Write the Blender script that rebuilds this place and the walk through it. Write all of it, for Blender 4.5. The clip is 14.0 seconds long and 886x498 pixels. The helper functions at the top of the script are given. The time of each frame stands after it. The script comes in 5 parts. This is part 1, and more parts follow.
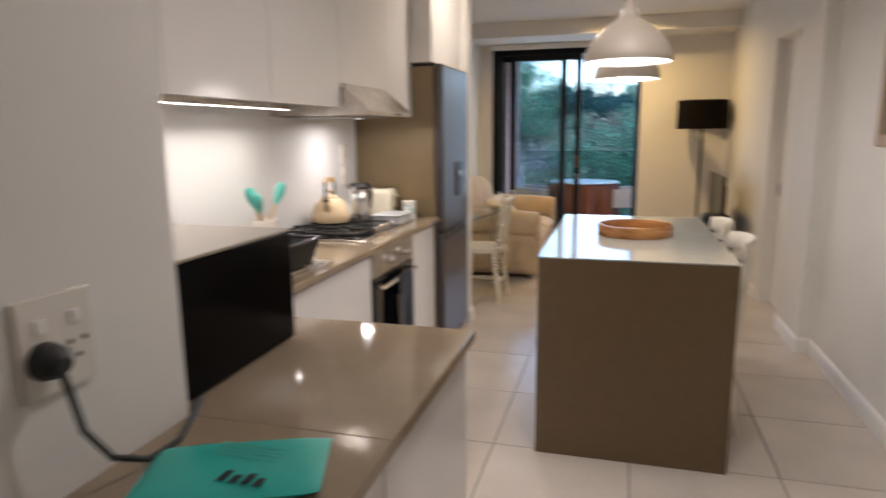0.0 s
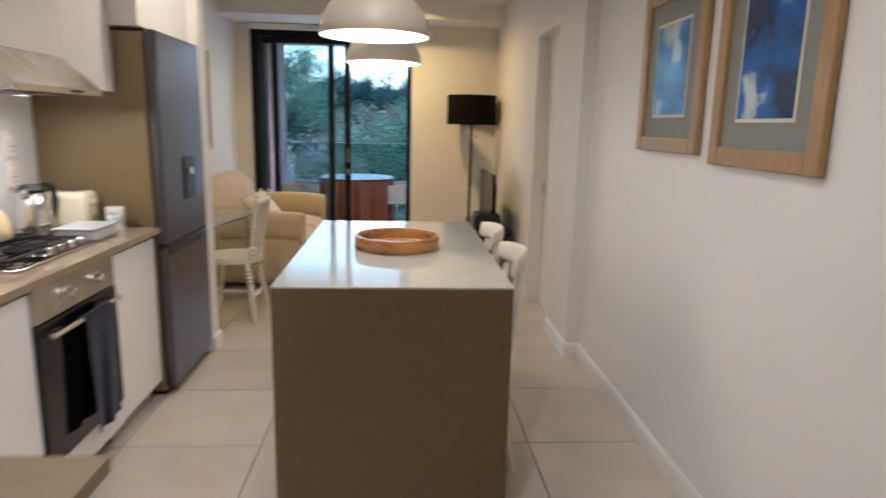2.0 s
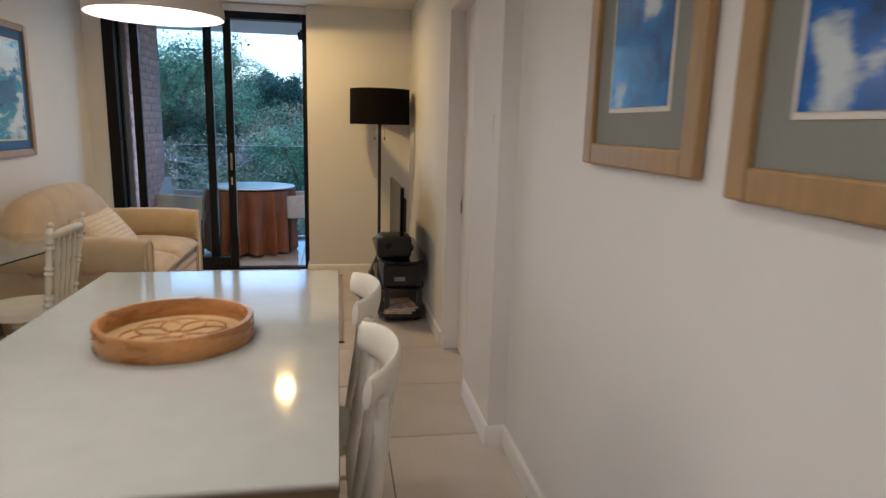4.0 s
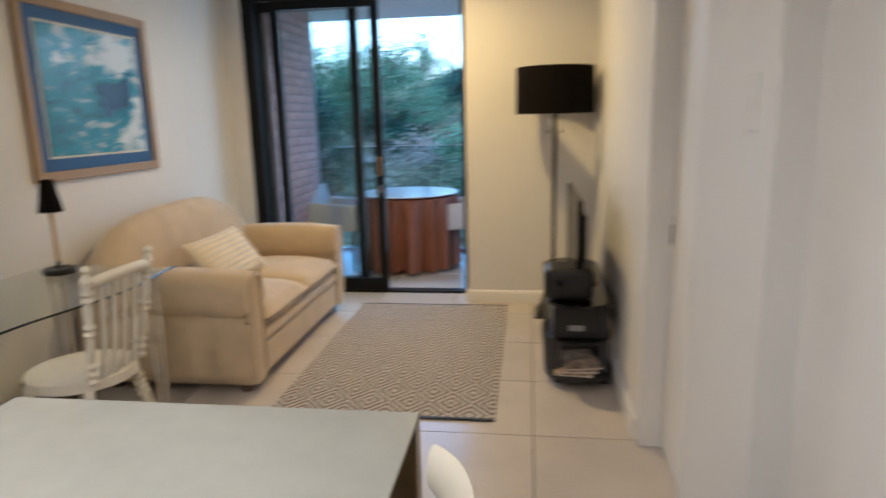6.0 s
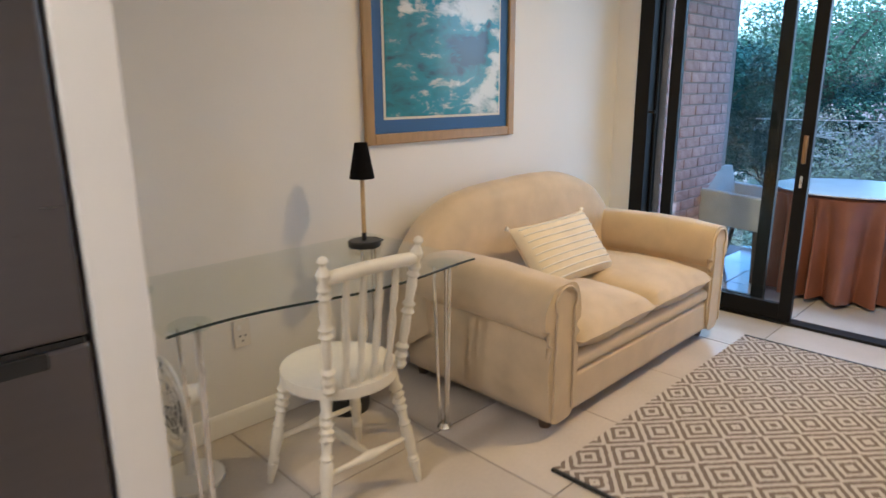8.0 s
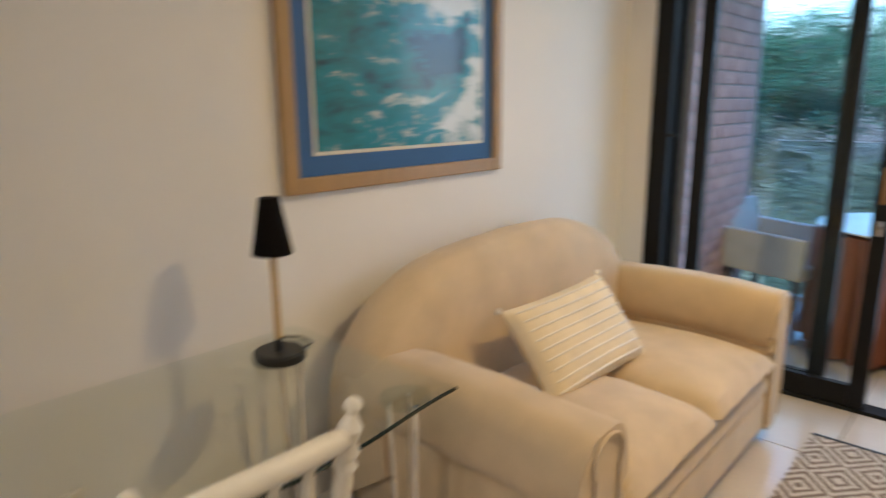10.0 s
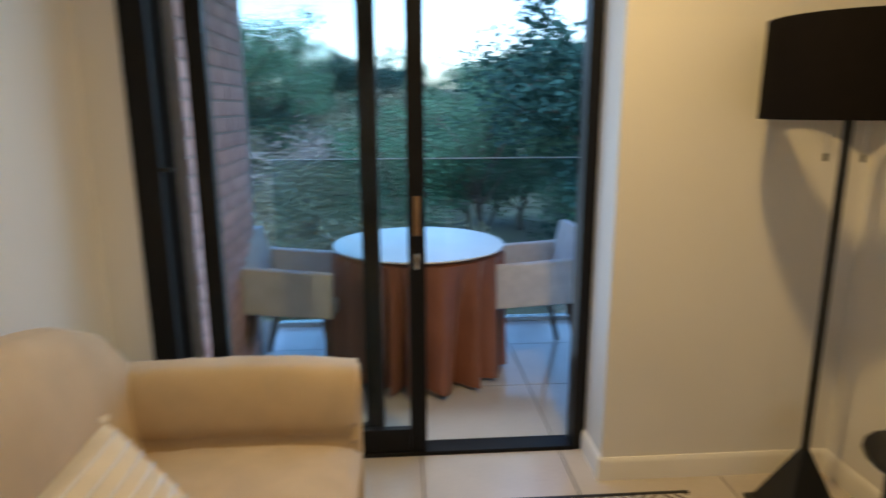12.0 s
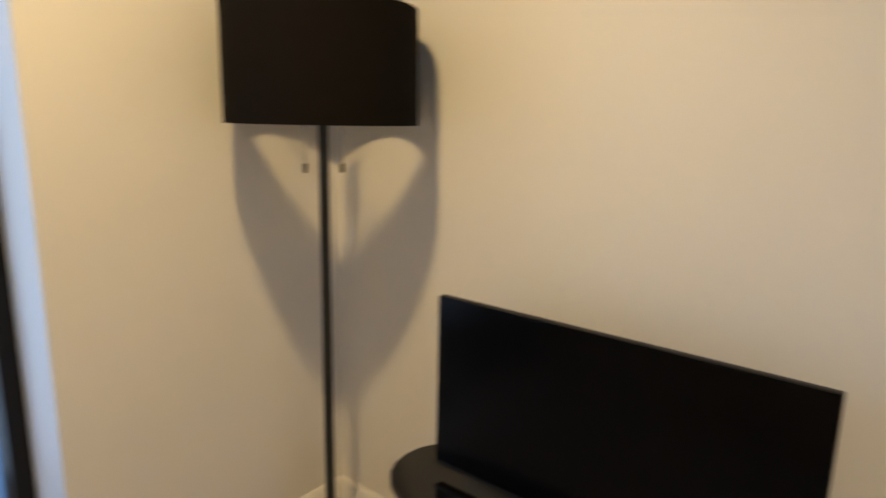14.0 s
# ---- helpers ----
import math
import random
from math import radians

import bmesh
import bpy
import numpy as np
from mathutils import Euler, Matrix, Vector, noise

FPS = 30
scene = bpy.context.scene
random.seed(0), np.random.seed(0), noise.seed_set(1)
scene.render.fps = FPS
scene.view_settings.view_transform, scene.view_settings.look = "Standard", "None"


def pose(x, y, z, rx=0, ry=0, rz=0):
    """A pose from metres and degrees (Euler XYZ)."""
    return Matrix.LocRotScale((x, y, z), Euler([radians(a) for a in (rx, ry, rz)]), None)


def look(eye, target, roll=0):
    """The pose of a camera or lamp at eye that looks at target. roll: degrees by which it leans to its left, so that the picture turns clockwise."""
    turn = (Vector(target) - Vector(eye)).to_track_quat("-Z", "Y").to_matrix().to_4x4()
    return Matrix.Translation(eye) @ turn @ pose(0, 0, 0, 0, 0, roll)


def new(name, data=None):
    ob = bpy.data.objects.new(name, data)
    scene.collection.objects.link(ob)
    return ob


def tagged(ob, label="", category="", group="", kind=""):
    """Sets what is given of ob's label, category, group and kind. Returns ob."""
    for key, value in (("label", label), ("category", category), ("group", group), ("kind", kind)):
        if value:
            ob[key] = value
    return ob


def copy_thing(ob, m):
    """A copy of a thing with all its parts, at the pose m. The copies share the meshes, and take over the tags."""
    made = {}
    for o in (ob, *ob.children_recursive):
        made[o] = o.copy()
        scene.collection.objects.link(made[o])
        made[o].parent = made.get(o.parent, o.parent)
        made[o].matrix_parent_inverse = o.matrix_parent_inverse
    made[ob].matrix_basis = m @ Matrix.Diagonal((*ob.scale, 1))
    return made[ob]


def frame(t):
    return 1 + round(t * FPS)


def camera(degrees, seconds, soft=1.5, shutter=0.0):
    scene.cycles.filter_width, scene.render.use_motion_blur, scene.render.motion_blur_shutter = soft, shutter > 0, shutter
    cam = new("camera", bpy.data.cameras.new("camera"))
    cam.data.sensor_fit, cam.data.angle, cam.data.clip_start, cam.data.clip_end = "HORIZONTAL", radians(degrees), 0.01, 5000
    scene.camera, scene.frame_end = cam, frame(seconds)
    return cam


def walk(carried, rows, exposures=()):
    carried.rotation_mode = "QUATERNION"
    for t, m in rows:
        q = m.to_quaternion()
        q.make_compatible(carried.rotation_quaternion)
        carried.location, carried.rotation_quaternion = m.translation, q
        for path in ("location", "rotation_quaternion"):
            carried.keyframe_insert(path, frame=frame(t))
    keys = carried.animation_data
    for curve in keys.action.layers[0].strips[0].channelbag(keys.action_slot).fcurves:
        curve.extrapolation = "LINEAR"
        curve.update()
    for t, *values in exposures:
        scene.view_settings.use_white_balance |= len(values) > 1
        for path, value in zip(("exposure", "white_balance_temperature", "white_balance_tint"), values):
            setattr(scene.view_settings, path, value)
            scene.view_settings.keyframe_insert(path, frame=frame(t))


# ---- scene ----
cam = camera(70.2, 14.0, soft=1.5, shutter=0.7)
EXPOSURES = [(0, 1.85, 6000, 15), (1, 1.95, 5850, 13), (1.5, 1.95, 5750, 12), (2.5, 1.70, 5850, 13), (3, 1.52, 5900, 14), (5.5, 1.85, 5650, 11), (6.4, 2.14, 5500, 10), (7.5, 2.3, 5500, 13), (10, 2.17, 5850, 11), (10.5, 1.98, 5880, 13), (11, 1.68, 6000, 19), (12, 1.62, 6150, 10), (12.5, 1.64, 6700, 18), (13, 1.5, 6950, 23), (13.5, 1.6, 6350, 11), (14, 1.97, 5600, 12)]
PATH = [
    (0, (0.326, 1.147, 1.426), (-0.207, 3.04, 1.061), -0.6),
    (0.5, (0.352, 1.262, 1.416), (0.105, 3.207, 1.022), -1.0),
    (1, (0.43, 1.383, 1.425), (0.272, 3.339, 1.038), -0.5),
    (1.5, (0.45, 1.542, 1.407), (0.354, 3.477, 0.909), -0.1),
    (2, (0.424, 1.789, 1.428), (0.556, 3.746, 1.04), 1.3),
    (2.5, (0.504, 2.03, 1.417), (0.793, 3.961, 0.985), -0.2),
    (3, (0.652, 2.297, 1.435), (0.997, 4.225, 1.031), 1.6),
    (5.5, (0.906, 3.917, 1.419), (0.997, 5.878, 1.038), -0.8),
    (6, (0.991, 4.199, 1.411), (0.721, 6.14, 1.007), -1.4),
    (6.5, (1.035, 4.404, 1.389), (0.343, 6.221, 0.922), -2.5),
    (7, (1.008, 4.655, 1.389), (0.05, 6.347, 0.918), -1.9),
    (7.5, (0.953, 4.915, 1.357), (-0.316, 6.392, 0.901), -1.7),
    (7.7, (0.947, 5.037, 1.385), (-0.416, 6.414, 0.89), -0.8),
    (9.8, (0.309, 5.886, 1.392), (-1.108, 7.223, 0.938), 0.4),
    (10, (0.214, 5.938, 1.408), (-1.105, 7.373, 0.963), -0.6),
    (10.5, (0.031, 6.092, 1.422), (-0.89, 7.814, 0.989), -0.8),
    (11, (-0.085, 6.329, 1.433), (-0.748, 8.175, 1.041), -0.2),
    (11.5, (-0.18, 6.536, 1.431), (-0.515, 8.463, 1.011), 1.4),
    (12, (-0.271, 6.72, 1.47), (-0.134, 8.667, 1.032), -0.2),
    (12.5, (-0.195, 6.883, 1.457), (0.309, 8.78, 1.073), 1.0),
    (13, (-0.108, 7.054, 1.469), (0.683, 8.843, 1.051), 1.6),
    (13.5, (-0.051, 7.226, 1.461), (1.148, 8.767, 1.03), 1.3),
    (14, (-0.007, 7.279, 1.456), (1.512, 8.515, 1.045), 1.1),
]
walk(cam, [(t, look(eye, target, roll)) for t, eye, target, roll in PATH], EXPOSURES)

# ---- world, lights ----
world = bpy.data.worlds.new("sky")
scene.world = world
world.use_nodes = True
wn = world.node_tree.nodes
sky = wn.new("ShaderNodeTexSky")
sky.sky_type = 'NISHITA'
sky.sun_disc = False
sky.sun_elevation, sky.sun_rotation = radians(42), radians(200)
sky.air_density, sky.dust_density, sky.ozone_density = 1.4, 0.5, 4.0
wn["Background"].inputs["Strength"].default_value = 0.15
haze = wn.new("ShaderNodeMix")
haze.data_type, haze.blend_type = 'RGBA', 'MULTIPLY'
haze.inputs[0].default_value, haze.inputs[7].default_value = 1.0, (0.80, 0.90, 1.12, 1)
world.node_tree.links.new(sky.outputs[0], haze.inputs[6])
world.node_tree.links.new(haze.outputs[2], wn["Background"].inputs["Color"])

sun_data = bpy.data.lights.new("sun", 'SUN')
sun_data.energy, sun_data.angle, sun_data.color = 1.45, radians(40), (0.64, 0.84, 1.0)
sun = new("sun", sun_data)
sun.matrix_world = look((0, 0, 30), (-6, 20, 0))

WARM, AMBER = (1.0, 0.905, 0.80), (1.0, 0.655, 0.23)


def lamp_area(name, at, target, size, watts, colour=WARM, spread=180, size_y=0.0):
    data = bpy.data.lights.new(name, 'AREA')
    data.energy, data.color, data.size, data.spread = watts, colour, size, radians(spread)
    data.shape = 'DISK'
    if size_y:
        data.shape, data.size_y = 'RECTANGLE', size_y
    ob = new(name, data)
    ob.matrix_world = look(at, target)
    return ob


CEIL = 2.62
# Only the first is known; the other three are unseen, added to brighten.
DOWNLIGHTS = [(0.345, 8.10), (-0.40, 5.15), (0.40, 2.95), (0.45, -0.3)]
WATTS = [6.4, 2.7, 3.3, 0.8]
for (dx, dy), watts in zip(DOWNLIGHTS, WATTS):
    lamp_area("downlight_lamp", (dx, dy, CEIL - 0.016), (dx, dy, 0), 0.12, watts, AMBER if dy > 7 else WARM if dy < 3 else (1.0, 0.84, 0.64), spread=160)
for py in (3.85, 4.745):
    lamp_area("pendant_lamp", (0.335, py, 1.695), (0.335, py, 0), 0.28, 0.55)
    # the bulb's light that leaves sideways under the rim
    data = bpy.data.lights.new("pendant_lamp", 'POINT')
    data.energy, data.color, data.shadow_soft_size = 0.85, WARM, 0.05
    new("pendant_lamp", data).location = (0.335, py, 1.665)
lamp_area("cabinet_strip_lamp", (-1.12, 3.05, 1.517), (-1.12, 3.05, 0), 1.34, 1.7, (1.0, 0.89, 0.74), 150, size_y=0.02).matrix_world = Matrix.Translation((-1.12, 3.05, 1.517)) @ pose(0, 0, 0, 0, 0, 90)
lamp_area("hood_lamp", (-1.055, 4.405, 1.496), (-1.055, 4.405, 0), 0.05, 1.0, spread=172)
# added lamp outside the open glazed door that boosts the daylight entering
lamp_area("door_daylight_fill", (-0.35, 9.42, 1.3), (-0.35, 6.0, 0.7), 1.5, 3.5, (0.62, 0.82, 1.0), size_y=2.1)


# ---- materials ----
def mat(name, col, rough=0.5, metal=0.0, var=0.08, scale=6.0, fine=90.0, bump=0.02, coat=0.0, tint=None, rvar=0.1, stretch=(1, 1, 1), spec=0.5, sheen=0.0):
    m = bpy.data.materials.new(name)
    m.use_nodes = True
    nt = m.node_tree
    n, l = nt.nodes, nt.links
    b = n["Principled BSDF"]
    tc = n.new("ShaderNodeTexCoord")
    mp = n.new("ShaderNodeMapping")
    mp.inputs["Scale"].default_value = stretch
    l.new(tc.outputs["Object"], mp.inputs["Vector"])
    big = n.new("ShaderNodeTexNoise")
    big.inputs["Scale"].default_value, big.inputs["Detail"].default_value = scale, 4
    small = n.new("ShaderNodeTexNoise")
    small.inputs["Scale"].default_value, small.inputs["Detail"].default_value = fine, 3
    l.new(mp.outputs[0], big.inputs["Vector"])
    l.new(mp.outputs[0], small.inputs["Vector"])
    add = n.new("ShaderNodeMath")
    add.operation = 'MULTIPLY_ADD'
    l.new(small.outputs["Fac"], add.inputs[0])
    add.inputs[1].default_value = 0.4
    l.new(big.outputs["Fac"], add.inputs[2])
    ramp = n.new("ShaderNodeValToRGB")
    e = ramp.color_ramp.elements
    e[0].position, e[1].position = 0.45, 0.95
    t2 = tint or col
    e[0].color = (*[max(0, c * (1 - var)) for c in col], 1)
    e[1].color = (*[min(1, c * (1 + var)) for c in t2], 1)
    l.new(add.outputs[0], ramp.inputs[0])
    l.new(ramp.outputs[0], b.inputs["Base Color"])
    mr = n.new("ShaderNodeMapRange")
    mr.inputs["To Min"].default_value, mr.inputs["To Max"].default_value = max(0.02, rough - rvar / 2), min(1, rough + rvar / 2)
    l.new(big.outputs["Fac"], mr.inputs["Value"])
    l.new(mr.outputs[0], b.inputs["Roughness"])
    b.inputs["Metallic"].default_value = metal
    b.inputs["Coat Weight"].default_value = coat
    b.inputs["Specular IOR Level"].default_value = spec
    b.inputs["Sheen Weight"].default_value = sheen
    if bump:
        bp = n.new("ShaderNodeBump")
        bp.inputs["Strength"].default_value, bp.inputs["Distance"].default_value = min(1, bump * 10), 0.002
        l.new(small.outputs["Fac"], bp.inputs["Height"])
        l.new(bp.outputs[0], b.inputs["Normal"])
    return m


def glow(name, col, strength):
    m = bpy.data.materials.new(name)
    m.use_nodes = True
    b = m.node_tree.nodes["Principled BSDF"]
    b.inputs["Base Color"].default_value = (*col, 1)
    b.inputs["Emission Color"].default_value = (*col, 1)
    b.inputs["Emission Strength"].default_value = strength
    return m


def glass(name, col=(1, 1, 1), rough=0.0, ior=1.45, thin=False):
    m = bpy.data.materials.new(name)
    m.use_nodes = True
    n, l = m.node_tree.nodes, m.node_tree.links
    b = n["Principled BSDF"]
    b.inputs["Base Color"].default_value = (*col, 1)
    b.inputs["Roughness"].default_value = rough
    b.inputs["Transmission Weight"].default_value = 1.0
    b.inputs["IOR"].default_value = ior
    if thin:
        clear = n.new("ShaderNodeBsdfTransparent")
        clear.inputs[0].default_value = (*col, 1)
        shine = n.new("ShaderNodeBsdfGlossy")
        shine.inputs["Roughness"].default_value = 0.02
        lw = n.new("ShaderNodeLayerWeight")
        lw.inputs["Blend"].default_value = 0.5
        pw5 = n.new("ShaderNodeMath")
        pw5.operation, pw5.inputs[1].default_value = 'POWER', 4.0
        l.new(lw.outputs["Facing"], pw5.inputs[0])
        fres = n.new("ShaderNodeMath")
        fres.operation, fres.inputs[1].default_value, fres.inputs[2].default_value = 'MULTIPLY_ADD', 0.45, 0.014
        l.new(pw5.outputs[0], fres.inputs[0])
        mix = n.new("ShaderNodeMixShader")
        l.new(fres.outputs[0], mix.inputs[0])
        l.new(clear.outputs[0], mix.inputs[1])
        l.new(shine.outputs[0], mix.inputs[2])
        l.new(mix.outputs[0], n["Material Output"].inputs["Surface"])
    return m


WALL = mat("wall_paint", (0.80, 0.775, 0.74), 0.62, var=0.025, scale=1.6, fine=220, bump=0.012)
WALL_IN = mat("trim_paint", (0.84, 0.81, 0.77), 0.35, var=0.02, scale=3, bump=0.004)
CEILING = mat("ceiling_paint", (0.80, 0.78, 0.75), 0.8, var=0.02, scale=2, bump=0.006)
TILE = mat("porcelain_tile", (0.56, 0.50, 0.44), 0.22, var=0.07, scale=3.2, fine=60, bump=0.002, rvar=0.12)
GROUT = mat("grout", (0.20, 0.165, 0.135), 0.9, var=0.12, scale=12, bump=0.04)
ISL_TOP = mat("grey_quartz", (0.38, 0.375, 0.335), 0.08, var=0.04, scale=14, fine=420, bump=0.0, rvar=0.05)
# Taupe quartz of the island ends, with shade put into the colour.
ISL_SIDE = mat("shaded_taupe_quartz", (0.132, 0.087, 0.043), 0.22, var=0.07, scale=20, fine=300, bump=0.0, rvar=0.06)
FR_SIDE = mat("fridge_side_paint", (0.25, 0.182, 0.098), 0.33, metal=0.3, var=0.05, bump=0.003)
QUARTZ = mat("taupe_quartz", (0.29, 0.222, 0.150), 0.06, var=0.05, scale=14, fine=420, bump=0.0, rvar=0.02)
GLOSS = mat("white_lacquer", (0.80, 0.775, 0.75), 0.16, var=0.015, scale=2, bump=0.0, rvar=0.05)
SPLASH = mat("white_splash_panel", (0.72, 0.71, 0.70), 0.38, var=0.015, scale=2, bump=0.0, rvar=0.05)
PLINTH = mat("plinth_grey", (0.30, 0.29, 0.28), 0.4, var=0.06)
STEEL = mat("dark_brushed_steel", (0.13, 0.12, 0.125), 0.28, metal=0.9, var=0.03, scale=4, fine=200, bump=0.0, stretch=(1, 1, 8), rvar=0.03)
STEEL_L = mat("brushed_steel", (0.62, 0.575, 0.52), 0.26, metal=0.95, var=0.02, scale=4, fine=160, bump=0.0, stretch=(1, 12, 1))
CHROME = mat("chrome", (0.78, 0.77, 0.75), 0.09, metal=1.0, var=0.02, bump=0.0, rvar=0.04)
BLACK_PL = mat("black_plastic", (0.010, 0.010, 0.011), 0.38, var=0.2, bump=0.006)
BLACK_GL = mat("black_glass", (0.004, 0.004, 0.005), 0.08, var=0.1, bump=0.0, rvar=0.03)
BLACK_MT = mat("black_enamel", (0.010, 0.010, 0.0095), 0.45, var=0.25, bump=0.02)
TV_SCR = mat("television_screen", (0.002, 0.002, 0.0025), 0.20, var=0.1, bump=0.0, rvar=0.02, spec=0.10)
ALU = mat("black_aluminium", (0.007, 0.0065, 0.0065), 0.45, metal=0.0, var=0.1, bump=0.004, spec=0.22)
SHADE = mat("black_lamp_cloth", (0.007, 0.0055, 0.005), 0.95, var=0.18, scale=20, fine=500, bump=0.03, spec=0.1)
WHITE_W = mat("cream_painted_wood", (0.74, 0.68, 0.56), 0.42, var=0.06, scale=9, fine=60, bump=0.012)
BARE_W = mat("varnished_pine", (0.50, 0.33, 0.15), 0.36, var=0.2, scale=5, fine=50, bump=0.012, stretch=(1, 1, 9))
FRAME_W = mat("pine_picture_frame", (0.38, 0.235, 0.10), 0.35, var=0.12, scale=7, fine=60, bump=0.01, stretch=(6, 1, 1))
ACACIA = mat("acacia_tray_wood", (0.34, 0.135, 0.038), 0.28, var=0.28, scale=7, fine=40, bump=0.008, tint=(0.42, 0.20, 0.062), stretch=(1, 1, 4))
SOFA = mat("beige_sofa_fabric", (0.59, 0.455, 0.29), 0.85, var=0.11, scale=7, fine=420, bump=0.05, sheen=0.3)
SOFA_LT = mat("beige_sofa_cushion_fabric", (0.60, 0.47, 0.31), 0.85, var=0.11, scale=8, fine=420, bump=0.05, sheen=0.3)
PILLOW = mat("cream_pillow_fabric", (0.74, 0.64, 0.47), 0.9, var=0.08, scale=10, fine=300, bump=0.06)
NAVY = mat("navy_towel", (0.012, 0.016, 0.045), 0.95, var=0.25, scale=12, fine=260, bump=0.08, sheen=0.3)
TEAL = mat("teal_plastic", (0.03, 0.42, 0.36), 0.35, var=0.1, bump=0.003)
TEAL_SP = mat("mint_silicone", (0.10, 0.47, 0.40), 0.5, var=0.08, bump=0.003)
CREAM = mat("cream_enamel", (0.75, 0.58, 0.36), 0.18, var=0.03, bump=0.0)
CREAM_PL = mat("cream_plastic", (0.78, 0.71, 0.55), 0.3, var=0.03, bump=0.0)
# Tan of the microwave's top: reflected strip light put into the colour.
MW_TOP = mat("microwave_top_reflection", (0.42, 0.36, 0.28), 0.3, var=0.04, bump=0.0)
POST = mat("dark_grey_metal", (0.05, 0.05, 0.052), 0.4, metal=0.4, var=0.1)
CERAMIC = mat("white_ceramic", (0.78, 0.73, 0.66), 0.25, var=0.03, bump=0.0)
PEND = mat("pendant_shade_cream", (0.56, 0.49, 0.40), 0.38, var=0.03, bump=0.003)
PEND_IN = mat("pendant_inner_white", (0.85, 0.82, 0.76), 0.5, var=0.01, bump=0.0)
DIFF = glow("lamp_diffuser", (1.0, 0.95, 0.86), 1.1)
LENS = glow("downlight_lens", (1.0, 0.93, 0.82), 1.6)
STRIPGLOW = glow("strip_light", (1.0, 0.95, 0.85), 2.0)
CLOTH = mat("copper_tablecloth", (0.30, 0.122, 0.072), 0.30, var=0.18, scale=4, fine=160, bump=0.03)
TOPPER = mat("pale_glass_table_top", (0.80, 0.83, 0.84), 0.12, var=0.03, bump=0.0)
WICKER = mat("grey_woven_upholstery", (0.70, 0.69, 0.67), 0.8, var=0.12, scale=14, fine=300, bump=0.08)
DARK_WD = mat("dark_wood_leg", (0.10, 0.065, 0.045), 0.5, var=0.2, bump=0.01)
MAT_GREY = mat("grey_green_mount", (0.24, 0.245, 0.215), 0.7, var=0.03, bump=0.004)
MAT_BLUE = mat("blue_mount", (0.03, 0.105, 0.27), 0.6, var=0.05, bump=0.004)
PAPER = mat("cream_paper_edge", (0.74, 0.69, 0.60), 0.7, var=0.03, bump=0.0)
CABLE = mat("black_cable", (0.015, 0.015, 0.015), 0.45, var=0.1, bump=0.0)
GLASS_D = glass("clear_desk_glass", (0.965, 0.985, 0.978), 0.0, 1.45, thin=True)
GLASS_W = glass("door_glass", (0.93, 0.965, 0.965), 0.0, 1.35, thin=True)
GLASS_R = glass("green_tinted_balustrade_glass", (0.72, 0.81, 0.81), 0.0, 1.4, thin=True)
GLASS_C = glass("carafe_glass", (0.92, 0.95, 0.95), 0.0, 1.3, thin=True)
EDGE_D = mat("dark_glass_edge", (0.012, 0.02, 0.018), 0.15, var=0.1, bump=0.0)
BRASS = mat("bronze_handle", (0.35, 0.22, 0.12), 0.35, metal=0.8, var=0.1)


# ---- mesh helpers ----
def box(bm, x0, x1, y0, y1, z0, z1, bev=0.0, seg=2):
    r = bmesh.ops.create_cube(bm, size=1.0)
    vs = r["verts"]
    for v in vs:
        v.co = Vector(((x0 + x1) / 2 + v.co.x * (x1 - x0), (y0 + y1) / 2 + v.co.y * (y1 - y0), (z0 + z1) / 2 + v.co.z * (z1 - z0)))
    if bev:
        es = list({e for v in vs for e in v.link_edges})
        bmesh.ops.bevel(bm, geom=es, offset=bev, segments=seg, affect='EDGES', profile=0.5)
    return bm


def B(*args, **kw):
    bm = bmesh.new()
    return box(bm, *args, **kw) if args else bm


def lathe(bm, prof, seg=28, c=(0, 0, 0), close=True):
    rings = []
    for r, z in prof:
        if r < 1e-5:
            rings.append([bm.verts.new((c[0], c[1], c[2] + z))])
        else:
            rings.append([bm.verts.new((c[0] + r * math.cos(2 * math.pi * i / seg), c[1] + r * math.sin(2 * math.pi * i / seg), c[2] + z)) for i in range(seg)])
    for a, b in zip(rings, rings[1:]):
        for i in range(seg):
            j = (i + 1) % seg
            if len(a) == 1 and len(b) == 1:
                continue
            if len(a) == 1:
                bm.faces.new((a[0], b[i], b[j]))
            elif len(b) == 1:
                bm.faces.new((a[i], a[j], b[0]))
            else:
                bm.faces.new((a[i], a[j], b[j], b[i]))
    return bm


def tube(bm, pts, r, seg=8, caps=True):
    pts = [Vector(p) for p in pts]
    rs = r if isinstance(r, (list, tuple)) else [r] * len(pts)
    rings = []
    up = None
    for i, p in enumerate(pts):
        d = (pts[min(i + 1, len(pts) - 1)] - pts[max(i - 1, 0)]).normalized()
        if up is None:
            up = Vector((0, 0, 1)) if abs(d.z) < 0.9 else Vector((1, 0, 0))
        a = d.cross(up).normalized()
        up = a.cross(d).normalized()
        rings.append([bm.verts.new(p + rs[i] * (math.cos(2 * math.pi * k / seg) * a + math.sin(2 * math.pi * k / seg) * up)) for k in range(seg)])
    for a, b in zip(rings, rings[1:]):
        for k in range(seg):
            j = (k + 1) % seg
            bm.faces.new((a[k], a[j], b[j], b[k]))
    if caps:
        bm.faces.new(rings[0][::-1])
        bm.faces.new(rings[-1])
    return bm


def turned(bm, p0, p1, prof, seg=12):
    """A turned member between two points; prof is (position 0..1, radius)."""
    p0, p1 = Vector(p0), Vector(p1)
    return tube(bm, [p0.lerp(p1, s) for s, _ in prof], [q for _, q in prof], seg)


